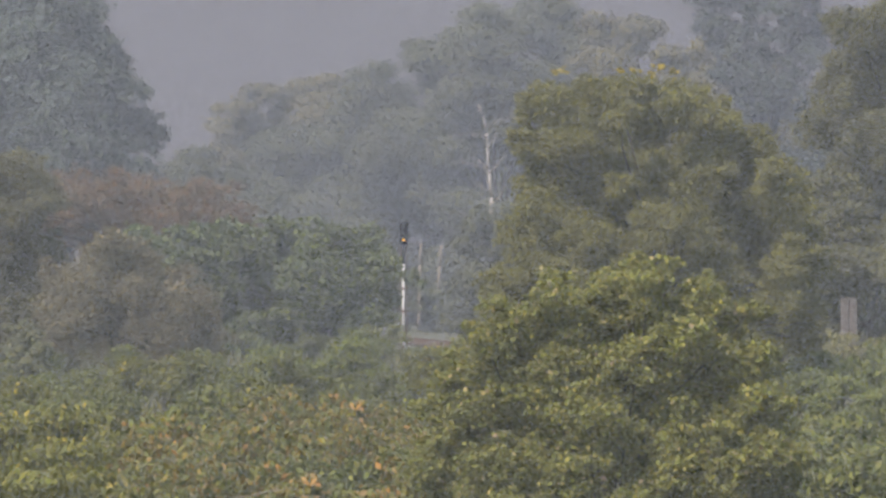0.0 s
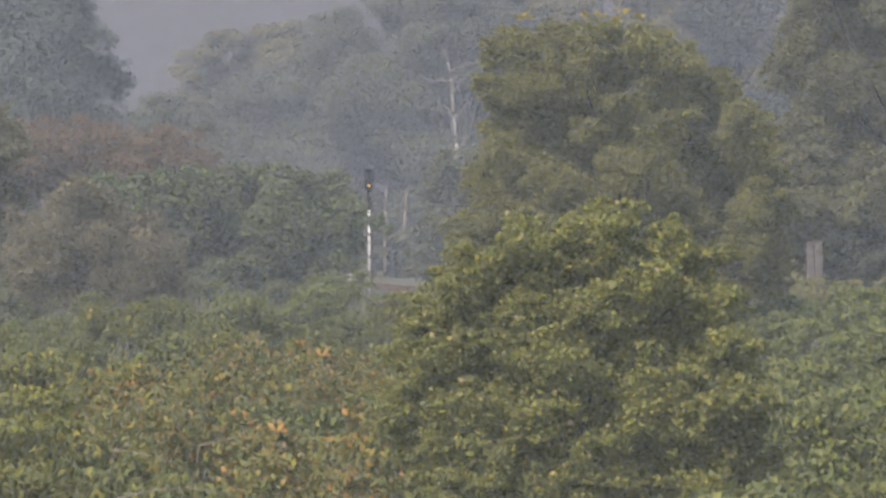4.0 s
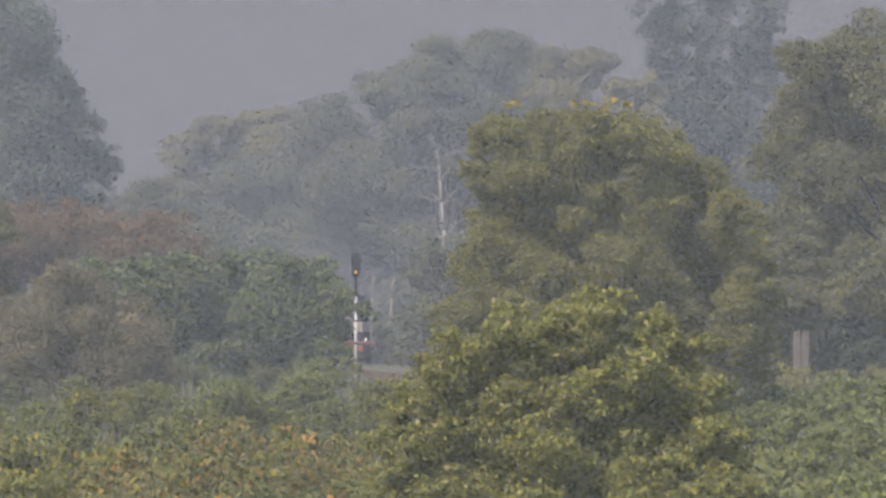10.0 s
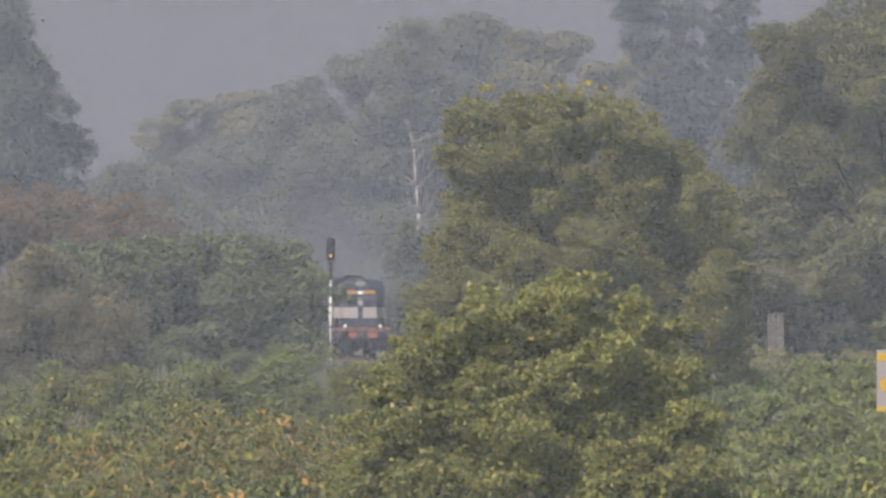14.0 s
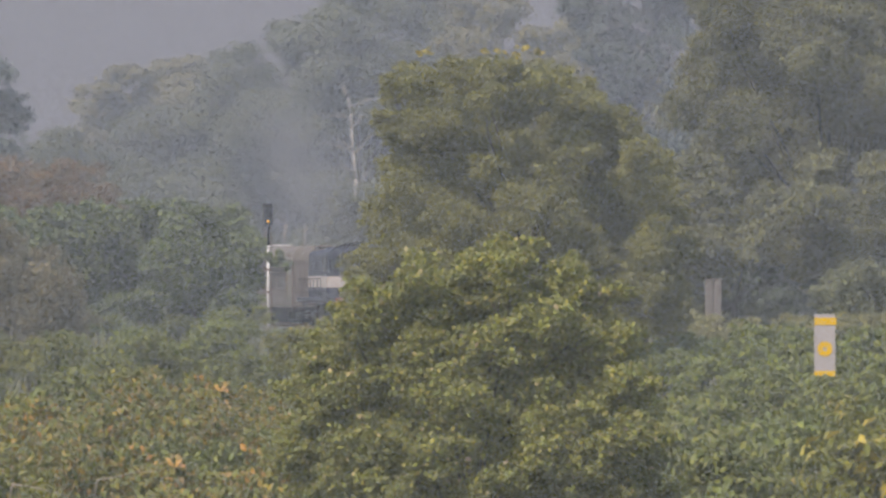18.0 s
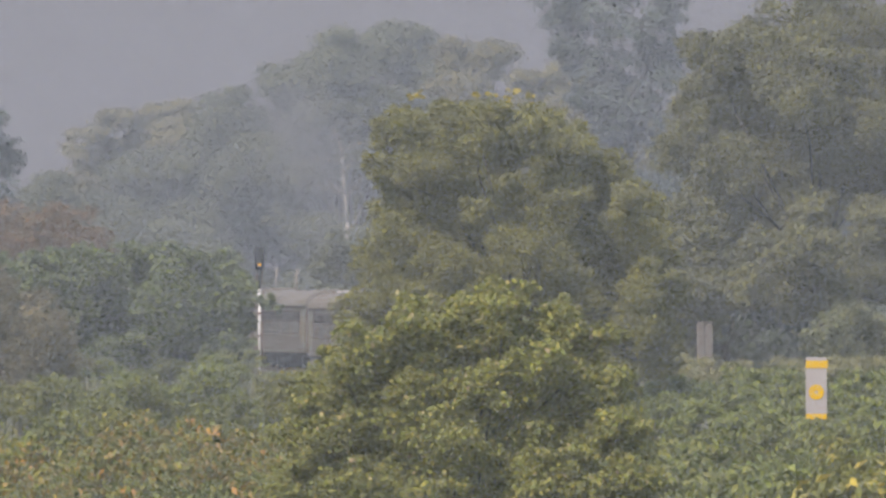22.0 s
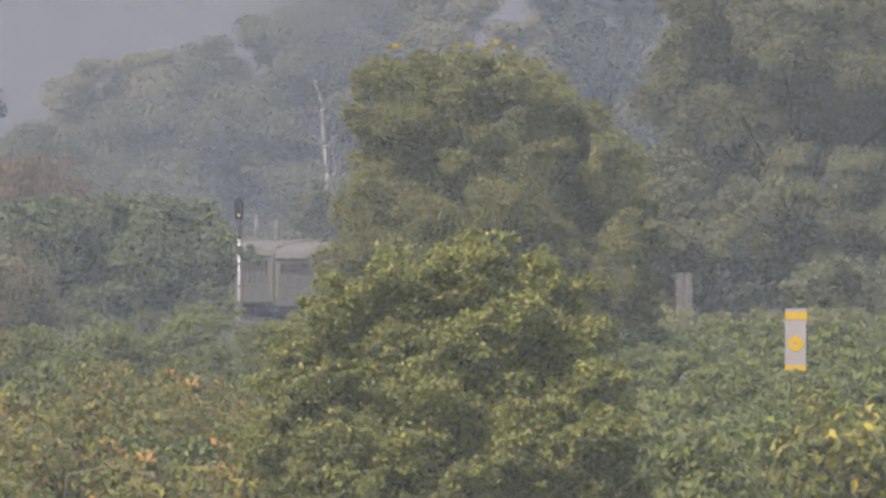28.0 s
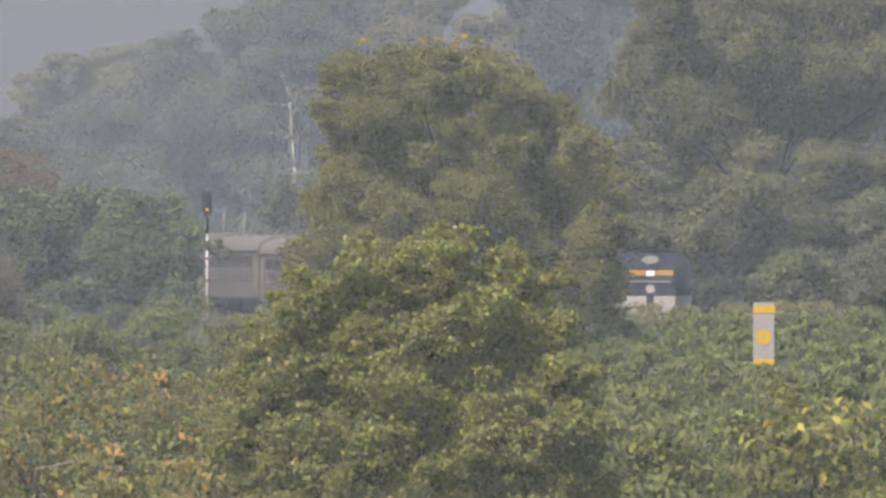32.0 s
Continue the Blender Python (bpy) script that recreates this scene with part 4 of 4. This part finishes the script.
tree("grey_tree", 24, 380.0, [(17.02, 13.96, 1.16), (18.65, 14.42, 1.44), (20.51, 15.01, 1.68), (22.61, 15.36, 1.86), (24.93, 14.89, 1.86),
      (26.80, 14.42, 1.86), (16.44, 12.21, 1.26), (18.18, 11.98, 1.49), (20.39, 12.10, 1.63), (22.84, 12.10, 1.68),
      (25.28, 11.86, 1.68), (15.51, 10.12, 1.02), (17.72, 9.65, 1.44), (20.05, 9.65, 1.30), (22.37, 9.42, 1.44),
      (24.93, 9.30, 1.63), (26.80, 11.17, 1.86), (16.44, 8.02, 1.12), (21.09, 7.44, 1.40), (23.65, 7.21, 1.63),
      (25.98, 7.21, 1.63), (22.96, 5.11, 1.40), (25.05, 4.41, 1.40), (28.08, 12.56, 1.86), (28.08, 8.37, 1.86),
      (23.65, 2.78, 1.16), (20.28, 7.79, 1.16), (21.44, 10.35, 1.44), (19.11, 10.82, 1.40), (21.68, 13.49, 1.40),
      (19.46, 13.49, 1.40), (23.65, 10.47, 1.40),
      (18.40, 8.20, 1.40), (19.60, 8.60, 1.30), (17.40, 6.90, 1.30), (18.90, 6.60, 1.30), (16.90, 11.20, 1.20)],
     0.20, MID, BARK, "large grey-green tree with hanging leaf clumps", density=88, rough=0.34, loose=0.5, clump=0.36, lift=0.30, split=1, sink=0.5)
tree("olive_tree", 25, 362.0, [(18.21, 5.75, 0.98), (19.43, 6.15, 0.98), (20.76, 5.93, 0.98), (19.10, 4.53, 1.22), (17.43, 4.42, 1.06),
      (20.80, 4.20, 1.06), (15.99, 4.20, 1.11), (14.88, 4.20, 1.22), (15.55, 2.76, 1.02),
      (16.10, 5.86, 1.02), (14.55, 5.98, 1.11), (14.77, 7.31, 0.89),
      (14.33, 2.43, 1.11), (14.22, 1.54, 0.75), (15.21, 1.54, 0.67)],
     0.25, MID, BARK, "mid-height olive-green tree behind the railway", density=90, loose=0.28, clump=0.36, lift=0.3)
tree("round_pale_tree", 26, 300.0, [(17.94, 3.35, 0.74), (17.20, 2.76, 0.77), (18.67, 2.80, 0.85), (19.50, 2.06, 0.77), (17.98, 1.97, 0.85),
      (16.93, 1.88, 0.62), (20.33, 1.33, 0.74), (19.23, 1.14, 0.81), (20.51, 5.00, 0.88), (21.06, 3.53, 1.03),
      (20.33, 2.80, 0.74), (20.00, 2.28, 0.81), (20.79, 2.06, 0.81)],
     0.16, PALE, BARK, "rounded pale-green small tree", lift=0.45)
tree("tall_tree", 27, 270.0, [(3.08, 9.13, 0.83), (4.40, 9.40, 0.76), (5.72, 9.46, 0.76), (6.75, 9.10, 0.76), (7.74, 8.40, 0.83), (3.77, 7.94, 1.12),
      (5.39, 7.78, 1.29), (7.08, 7.28, 1.26), (8.70, 7.41, 0.89), (2.99, 6.78, 0.93), (4.40, 6.12, 1.12), (6.55, 5.79, 1.26),
      (8.54, 5.96, 1.22), (9.73, 6.25, 0.89), (2.33, 5.29, 0.83), (3.61, 4.80, 0.96), (1.84, 4.14, 0.60), (9.03, 4.47, 1.09),
      (10.11, 4.80, 0.73), (7.71, 4.30, 1.09), (9.94, 3.31, 0.76), (8.70, 2.81, 0.93), (9.40, 2.07, 0.73),
      (2.58, 7.78, 0.50), (2.33, 9.26, 0.30), (4.90, 4.63, 0.93), (6.05, 4.30, 0.83), (3.90, 3.97, 0.83), (1.92, 3.89, 0.73),
      (1.59, 3.23, 0.63), (2.42, 3.23, 0.79), (5.06, 5.29, 0.99), (5.72, 6.62, 0.99), (4.57, 7.11, 0.93), (7.54, 5.63, 0.99),
      (6.55, 4.63, 0.99), (9.11, 8.07, 0.76), (8.04, 9.00, 0.60), (10.19, 6.75, 0.76), (10.65, 5.59, 0.69),
      (10.79, 4.30, 0.76), (10.44, 3.23, 0.76), (7.38, 9.50, 0.53), (9.53, 7.08, 0.76), (5.14, 8.85, 0.76),
      (4.57, 8.36, 0.76), (6.14, 8.52, 0.76), (10.44, 2.45, 0.53), (10.02, 2.57, 0.56), (10.79, 3.05, 0.43),
      (8.30, 3.50, 0.90), (9.30, 3.70, 0.90), (7.40, 3.30, 0.90), (6.60, 3.40, 0.90), (8.10, 2.30, 0.80), (5.70, 3.40, 0.80), (4.90, 3.70, 0.80),
      (3.10, 4.20, 0.70), (2.60, 4.40, 0.60), (3.40, 3.20, 0.80), (9.70, 4.10, 0.80), (9.90, 5.50, 0.80), (8.60, 5.20, 0.90),
      (3.30, 9.55, 0.45), (4.20, 9.65, 0.45), (5.10, 9.60, 0.50), (6.00, 9.60, 0.50), (6.80, 9.55, 0.45), (7.40, 9.10, 0.50), (8.30, 8.50, 0.60),
      (9.20, 7.70, 0.60), (9.90, 7.20, 0.50), (2.40, 8.90, 0.40), (2.30, 8.20, 0.45), (3.30, 5.90, 0.80), (2.70, 6.10, 0.60), (4.20, 5.40, 0.90), (4.40, 7.00, 0.70), (5.20, 6.70, 0.70), (4.90, 7.50, 0.60), (6.60, 7.00, 0.70), (10.70, 2.20, 0.50), (10.85, 2.70, 0.42),
],
     0.125, TALL, BARK, "tall tree with fine dusty olive-green leaves", lift=0.1, split=2, density=52, rough=0.36, loose=0.75, clump=0.32,
     tips=(YELLOW, [(3.32, 10.13, 0.16), (3.57, 10.18, 0.12), (5.23, 10.13, 0.17), (5.64, 10.19, 0.16), (6.09, 10.13, 0.19),
      (6.35, 10.21, 0.14), (6.75, 10.18, 0.19), (6.83, 10.01, 0.14)], 0.15))
tree("leafy_tree", 29, 108.0, [(2.42, 4.32, 0.34), (1.91, 4.25, 0.36), (1.33, 4.05, 0.36), (0.80, 3.85, 0.36), (0.47, 3.61, 0.28), (2.96, 4.12, 0.36),
      (3.35, 3.85, 0.30), (1.57, 3.72, 0.52), (2.22, 3.79, 0.52), (2.83, 3.61, 0.45), (0.80, 3.29, 0.50), (1.44, 3.09, 0.57),
      (2.16, 3.09, 0.57), (2.90, 3.03, 0.52), (3.35, 3.29, 0.30), (0.47, 2.89, 0.44), (1.10, 2.50, 0.57), (1.96, 2.36, 0.58),
      (2.75, 2.30, 0.52), (0.57, 2.16, 0.50), (3.23, 2.50, 0.37), (0.77, 1.57, 0.57), (1.56, 1.57, 0.57), (2.42, 1.57, 0.57),
      (0.37, 1.30, 0.40), (1.76, 2.76, 0.46), (1.16, 2.89, 0.40), (2.42, 2.69, 0.40), (1.96, 1.97, 0.46), (0.97, 1.97, 0.40),
      (1.69, 1.30, 0.46), (2.09, 3.42, 0.40), (1.43, 3.42, 0.33), (0.11, 1.83, 0.33), (0.11, 2.50, 0.24), (3.41, 2.03, 0.40),
      (3.55, 2.76, 0.24), (3.28, 1.50, 0.40), (1.16, 1.11, 0.46), (2.02, 1.04, 0.46), (2.82, 1.50, 0.46), (1.43, 1.97, 0.46),
      (2.36, 1.90, 0.40), (2.62, 4.55, 0.16), (3.61, 4.03, 0.16), (3.82, 4.00, 0.09), (0.30, 3.82, 0.12),
      (3.65, 3.40, 0.33), (3.75, 2.90, 0.40), (3.80, 2.30, 0.45), (3.70, 1.80, 0.45), (3.50, 1.20, 0.50), (4.00, 1.60, 0.35),
      (0.15, 3.30, 0.30), (0.02, 2.90, 0.34), (-0.04, 2.20, 0.40), (2.30, 4.55, 0.22), (1.30, 4.36, 0.22)],
     0.066, OLIVE, BARK, "bushy tree with olive and yellowing leaves", lift=0.05, split=3, clump=0.33, density=56, extra=(PALE_GLINT, 0.009, 1.15), rough=0.42, width=0.6, deep=0.2, trunk=0.014)

# bare dead tree
def build_dead_tree():
    ob = tagged(new("dead_tree"), "bare whitish dead tree among hazy far trees", "dead tree")
    y = 560.0
    x0 = 2.88
    ob.location = (x0, y, 0)
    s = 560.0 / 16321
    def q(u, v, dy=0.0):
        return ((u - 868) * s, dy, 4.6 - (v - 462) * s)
    rng = random.Random(4)
    bm = bmesh.new()
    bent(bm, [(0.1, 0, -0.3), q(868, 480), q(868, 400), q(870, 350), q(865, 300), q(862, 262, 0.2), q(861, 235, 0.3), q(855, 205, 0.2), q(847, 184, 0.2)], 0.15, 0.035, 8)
    part("trunk", bm, PALE_BARK, ob, smooth=True)
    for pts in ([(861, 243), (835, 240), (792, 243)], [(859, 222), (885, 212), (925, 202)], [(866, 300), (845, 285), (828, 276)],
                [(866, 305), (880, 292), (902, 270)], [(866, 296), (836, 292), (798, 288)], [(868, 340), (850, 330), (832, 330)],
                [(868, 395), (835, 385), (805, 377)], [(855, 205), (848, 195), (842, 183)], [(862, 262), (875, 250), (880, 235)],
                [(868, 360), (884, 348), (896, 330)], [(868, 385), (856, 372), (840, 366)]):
        bm = bmesh.new()
        k = (pts[0][1] * 7 % 5 - 2) * 0.5
        (u0, v0), (u1, v1), (u2, v2) = pts
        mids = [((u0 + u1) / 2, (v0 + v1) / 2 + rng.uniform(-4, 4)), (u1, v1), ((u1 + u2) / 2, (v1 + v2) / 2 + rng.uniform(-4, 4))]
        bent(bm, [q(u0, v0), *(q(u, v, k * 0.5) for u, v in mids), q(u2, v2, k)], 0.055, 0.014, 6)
        limb_ob = part("branch", bm, PALE_BARK, ob, smooth=True)
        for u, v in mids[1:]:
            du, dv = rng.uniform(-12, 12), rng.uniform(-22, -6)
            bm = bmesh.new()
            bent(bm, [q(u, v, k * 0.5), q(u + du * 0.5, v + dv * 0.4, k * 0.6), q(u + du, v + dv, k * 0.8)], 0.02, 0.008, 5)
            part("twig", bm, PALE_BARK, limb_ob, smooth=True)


build_dead_tree()

def dead_stick(points, r):
    """A bare grey branch that grows out of the ground and leans over the shrubs: (x, y, z) along it."""
    foot = Vector((points[0][0] - 0.5, points[0][1] + 5.0, ground_z(points[0][1])))
    ob = tagged(new("dead_branch"), "bare grey branch rooted in the ground leaning over shrubs", "branch", "dead branches in the field")
    ob.location = foot
    rel = [Vector(q) - foot for q in points]
    bm = bmesh.new()
    bent(bm, [(0, 0, -0.2), rel[0] * 0.4 + Vector((0, 0, 0.15)), rel[0] * 0.75 + Vector((0, 0, 0.1)), *rel], r * 1.3, r * 0.5, 6)
    part("stick", bm, WOOD, ob, smooth=True)
    mid, tip = rel[len(rel) // 2], rel[-1] - rel[0]
    bm = bmesh.new()
    bent(bm, [mid, mid + tip * 0.12 + Vector((0, 0, 0.05)), mid + tip * 0.22 + Vector((0, 0.02, 0.13))], r * 0.45, r * 0.2, 5)
    part("side_twig", bm, WOOD, ob, smooth=True)


dead_stick([(-2.36, 103.5, 1.93), (-2.15, 103.4, 1.97), (-1.93, 103.3, 2.02), (-1.62, 103.3, 2.05)], 0.010)
dead_stick([(-3.30, 103.0, 1.90), (-3.08, 103.0, 1.87), (-2.83, 103.0, 1.81), (-2.62, 103.1, 1.74)], 0.011)
dead_stick([(-3.20, 101.0, 1.42), (-2.85, 101.0, 1.50), (-2.45, 101.0, 1.53), (-2.02, 101.1, 1.46)], 0.011)

# ---- the field of shrubs ----
def shrub_kind(name, seed, leaf_mat, leaf, label, extra=None, width=0.55):
    rng = np.random.default_rng(seed)
    base = tagged(new(name), label, "shrub", "field of shrubs")
    lobes = []
    for i in range(7):
        a = rng.uniform(0, 6.28)
        r = rng.uniform(0, 0.95)
        lobes.append((r * math.cos(a), r * math.sin(a), rng.uniform(1.35, 2.0) - 0.35 * r, rng.uniform(0.42, 0.66)))
    for i in range(2):
        a = rng.uniform(0, 6.28)
        lobes.append((0.9 * math.cos(a), 0.9 * math.sin(a), rng.uniform(0.8, 1.1), 0.5))
    bm = bmesh.new()
    for x, y, z, r in lobes:
        bent(bm, [(0.1 * x, 0.1 * y, -0.15), (0.5 * x, 0.5 * y, z * 0.5), (x, y, z)], 0.035, 0.012, 5)
    part("branched_stem", bm, BARK, base)
    c, n, s = foliage(lobes, leaf, rng, 26, 0.34, 0.85, 0.4, 0.34, 0.2)
    keep = c[:, 2] > 0.3
    ob = new("foliage", leaf_mesh("foliage", c[keep], n[keep], s[keep], leaf_mat, rng, width, 0.6))
    ob.parent = base
    if extra:
        mat, share, grow = extra
        patch = (np.sin(c[:, 0] * 4 + seed) * np.sin(c[:, 1] * 4) + 0.6 * rng.random(len(c))) > 0.55
        pick = keep & patch & (rng.random(len(c)) < share)
        ob = new("turning_or_glint_leaves", leaf_mesh("turning_or_glint_leaves", c[pick] + n[pick] * 0.03, n[pick], s[pick] * grow, mat, rng, width, 0.6))
        ob.parent = base
    return base


KINDS = {
    "green": [shrub_kind("green_shrub", 40 + i, BUSH_GREEN, 0.152, "leafy green shrub in a dense thicket") for i in range(3)],
    "lime": [shrub_kind("lime_shrub", 50 + i, BUSH_LIME, 0.14, "yellow-green shrub with a few yellow leaves", (YELLOW, 0.06, 1.1)) for i in range(2)],
    "turning": [shrub_kind("turning_shrub", 60 + i, BUSH_TURN, 0.135, "shrub with orange and brown turning leaves", (ORANGE, 0.34, 0.9)) for i in range(3)],
    "golden": [shrub_kind("golden_shrub", 80, BUSH_LIME, 0.14, "yellow-green shrub with many golden leaves", (YELLOW, 0.16, 1.7))],
    "crest": [shrub_kind("crest_shrub", 90 + i, REED, 0.12, "pale yellowish shrub on the crest of a hedge", None, 0.35) for i in range(2)],
    "dark": [shrub_kind("shade_dark_shrub", 75 + i, SHADE_LEAF, 0.19, "shrub under tall trees with leaf colour darkened for shade") for i in range(2)],
    "fine": [shrub_kind("fine_shrub", 70 + i, HEDGE, 0.165, "fine-leaved green shrub in a hedge") for i in range(2)],
}
used = set()


def plant(kind, x, y, size, turn, wide=1.0):
    pool = KINDS[kind]
    src = pool[int(turn * 7.7) % len(pool)]
    m = pose(x, y, ground_z(y) - 0.03, 0, 0, turn)
    if src.name not in used:
        used.add(src.name)
        src.matrix_world = m
        ob = src
    else:
        ob = copy_thing(src, m)
    ob.scale = (size * wide, size * wide, size)


def plant_field():
    rng = np.random.default_rng(5)
    y = 96.0
    while y < 268:
        step = 1.9 if y < 170 else 2.2
        x = -0.055 * y - 1
        while x < 0.080 * y + 1:
            xx, yy = x + rng.uniform(-0.6, 0.6), y + rng.uniform(-3.5, 3.5)
            x += step * rng.uniform(0.75, 1.3)
            b = xx / yy
            if yy < 112 and -0.004 < b < 0.036:
                continue
            n = noise.noise(Vector((xx * 0.25, yy * 0.04, 3)))
            if noise.noise(Vector((xx * 0.7, yy * 0.12, 8))) > 0.20:
                continue
            if b < -0.034 and yy < 150:
                kind = "lime" if n > 0.05 else "green"
            elif -0.034 <= b < 0.003 and yy < 190 and n > -0.16:
                kind = "turning"
            elif b > 0.034:
                kind = "fine" if yy > 150 else ("lime" if b > 0.058 and n > 0 else "green")
            else:
                kind = "lime" if n > 0.22 else "green"
            size = rng.uniform(0.76, 1.24) + 0.28 * n
            if yy > 215 and b < -0.008:
                size *= 0.86
            if -0.05 < b < -0.038 and yy > 215:
                size *= 0.75
            if -0.008 < b < 0.005 and yy > 190:
                size *= 0.72
            if 0.036 < b < 0.052 and yy > 165:
                size *= 0.76
            if abs(b - 0.0561) < 0.003 and 120 < yy < 200:
                size *= 1.06
            plant(kind, xx, yy, size, rng.uniform(0, 360))
        y += 8.0 if y < 170 else 10


plant_field()


def plant_behind():
    """Taller shrubs further back, on the near side of the railway."""
    rng = np.random.default_rng(6)
    for y in (282.0, 300.0, 322.0, 345.0, 372.0, 398.0):
        x = -0.062 * y
        while x < -0.0065 * y:
            plant("fine" if rng.random() < 0.6 else "green", x, y + rng.uniform(-5, 5), rng.uniform(0.52, 0.74) if x < -0.0115 * y else rng.uniform(0.78, 0.94), rng.uniform(0, 360), 1.25)
            x += rng.uniform(2.0, 3.2)
    for y in (276.0, 292.0):
        x = 0.026 * y
        while x < 0.078 * y:
            b = x / y
            size = 0.90 if b < 0.039 else 0.84
            plant("fine", x, y + rng.uniform(-4, 4), size * rng.uniform(0.92, 1.08), rng.uniform(0, 360), 1.15)
            x += rng.uniform(1.5, 2.2)

    x = 0.0430 * 297
    while x < 0.0635 * 297:
        plant("crest", x, 297 + rng.uniform(-2, 2), rng.uniform(0.90, 1.0), rng.uniform(0, 360), 1.2)
        x += rng.uniform(1.3, 1.8)
    for y in (302.0, 318.0):  # before the signal's foot
        x = -0.0065 * y
        while x < 0.008 * y:
            plant("fine", x, y + rng.uniform(-4, 4), rng.uniform(0.46, 0.55), rng.uniform(0, 360), 1.3)
            x += rng.uniform(1.2, 1.8)
    x = -0.013 * 284
    while x < 0.003 * 284:
        plant("fine", x, 284 + rng.uniform(-4, 4), rng.uniform(0.46, 0.54), rng.uniform(0, 360), 1.3)
        x += rng.uniform(1.1, 1.6)
    for x, y, size in ((6.2, 158.0, 1.12), (5.9, 150.0, 1.14), (6.6, 165.0, 1.08), (5.6, 143.0, 1.16), (6.9, 172.0, 1.08)):
        plant("green", x, y, size, rng.uniform(0, 360))
    for x, y, size in ((10.45, 190.0, 1.0), (11.0, 192.0, 0.97), (9.9, 193.0, 0.95), (10.75, 187.0, 0.97), (11.4, 194.0, 0.9)):  # before the trackside board
        plant("green", x, y, size, rng.uniform(0, 360))
    for y, low, high in ((374.0, 1.1, 1.7), (387.0, 1.4, 1.9)):  # growth with leaf colour darkened for shade, under the large tree beyond the railway
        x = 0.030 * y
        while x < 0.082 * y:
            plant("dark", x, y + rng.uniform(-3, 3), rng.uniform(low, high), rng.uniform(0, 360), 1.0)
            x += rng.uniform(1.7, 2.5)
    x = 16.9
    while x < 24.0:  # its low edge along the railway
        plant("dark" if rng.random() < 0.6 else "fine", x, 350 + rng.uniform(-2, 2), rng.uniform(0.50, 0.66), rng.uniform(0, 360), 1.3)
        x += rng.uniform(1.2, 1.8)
    for i in range(9):  # low growth at the foot of the bank
        plant("fine", -2.9 + 0.62 * i + rng.uniform(-0.2, 0.2), 436.0 + rng.uniform(-4, 4), rng.uniform(0.22, 0.32), rng.uniform(0, 360), 1.6)


plant_behind()
for gx, gy, gs in ((9.7, 158.0, 1.05), (10.5, 164.0, 1.0), (9.3, 150.0, 1.1), (10.2, 171.0, 1.05), (10.1, 152.0, 1.1), (8.1, 133.0, 1.22), (8.5, 138.0, 1.2), (8.9, 142.0, 1.25)):
    plant("golden", gx, gy, gs, gx * 91)


def build_grass():
    """Tufts of pale dry grass along the railway and behind the hedge."""
    rng = np.random.default_rng(9)
    n = 16000
    y = rng.uniform(270, 470, n)
    x = rng.uniform(-0.056, 0.08, n) * y
    off = np.abs(x - np.interp(-y, -CURVE[2][::1], CURVE[1]))
    keep = off > 3.0
    x, y = x[keep], y[keep]
    h = rng.uniform(0.3, 0.65, len(x))
    c = np.stack([x, y, np.array([ground_z(v) for v in y]) + h * 0.45], 1)
    k = len(x)
    t = np.stack([rng.normal(size=k) * 0.25, rng.normal(size=k) * 0.25, np.ones(k)], 1)
    b = np.stack([np.cos(rng.uniform(0, 3.1, k)), np.sin(rng.uniform(0, 3.1, k)), np.zeros(k)], 1)
    co = np.stack([c - t * h[:, None] / 2 - b * 0.09, c - t * h[:, None] / 2 + b * 0.09, c + t * h[:, None] / 2], 1).reshape(-1, 3)
    me = bpy.data.meshes.new("dry_grass")
    me.from_pydata(co.tolist(), [], np.arange(3 * k).reshape(-1, 3).tolist())
    me.materials.append(GRASS)
    tagged(new("dry_grass", me), "tall pale dry grass beside the railway", "grass", kind="stuff")


build_grass()


# ---- the moving train ----
NOSE = [  # seconds, and how far the locomotive's nose has come past the signal
    (0.0, -47.2), (6.0, -31.2), (9.0, -21.2), (11.0, -14.9), (13.0, -7.1), (16.0, 10.2), (20.0, 38.7), (24.0, 74.2), (28.0, 117.2), (31.0, 153.4), (32.0, 168.7)]


def motions():
    gap = 17.1
    for i, thing in enumerate([LOCO] + COACHES):
        back = 0.0 if i == 0 else gap + (i - 1) * 22.3
        walk(thing, [(t, track_pose(s - back, 17.0 if i == 0 else 21.9)) for t, s in NOSE])
    for i, (puff, born) in enumerate(PUFFS):
        rows = []
        for t in sorted({0.0, 3.0, 6.0, 9.0, 12.0, 15.0, 18.0, 21.0, 24.0, 28.0, 32.0, born}):
            nose = float(np.interp(min(t, born), [q[0] for q in NOSE], [q[1] for q in NOSE]))
            x, y, z = on_track(nose - 9.0)
            age = max(0.0, t - born)
            rise = 0.85 * age * (1 + 0.05 * i)
            rows.append((t, pose(x + 0.3 + 0.22 * age, y + 1.5 + 0.2 * age, z + 3.6 + rise, 0, 0, 1.2 * age)))
        walk(puff, rows)


motions()
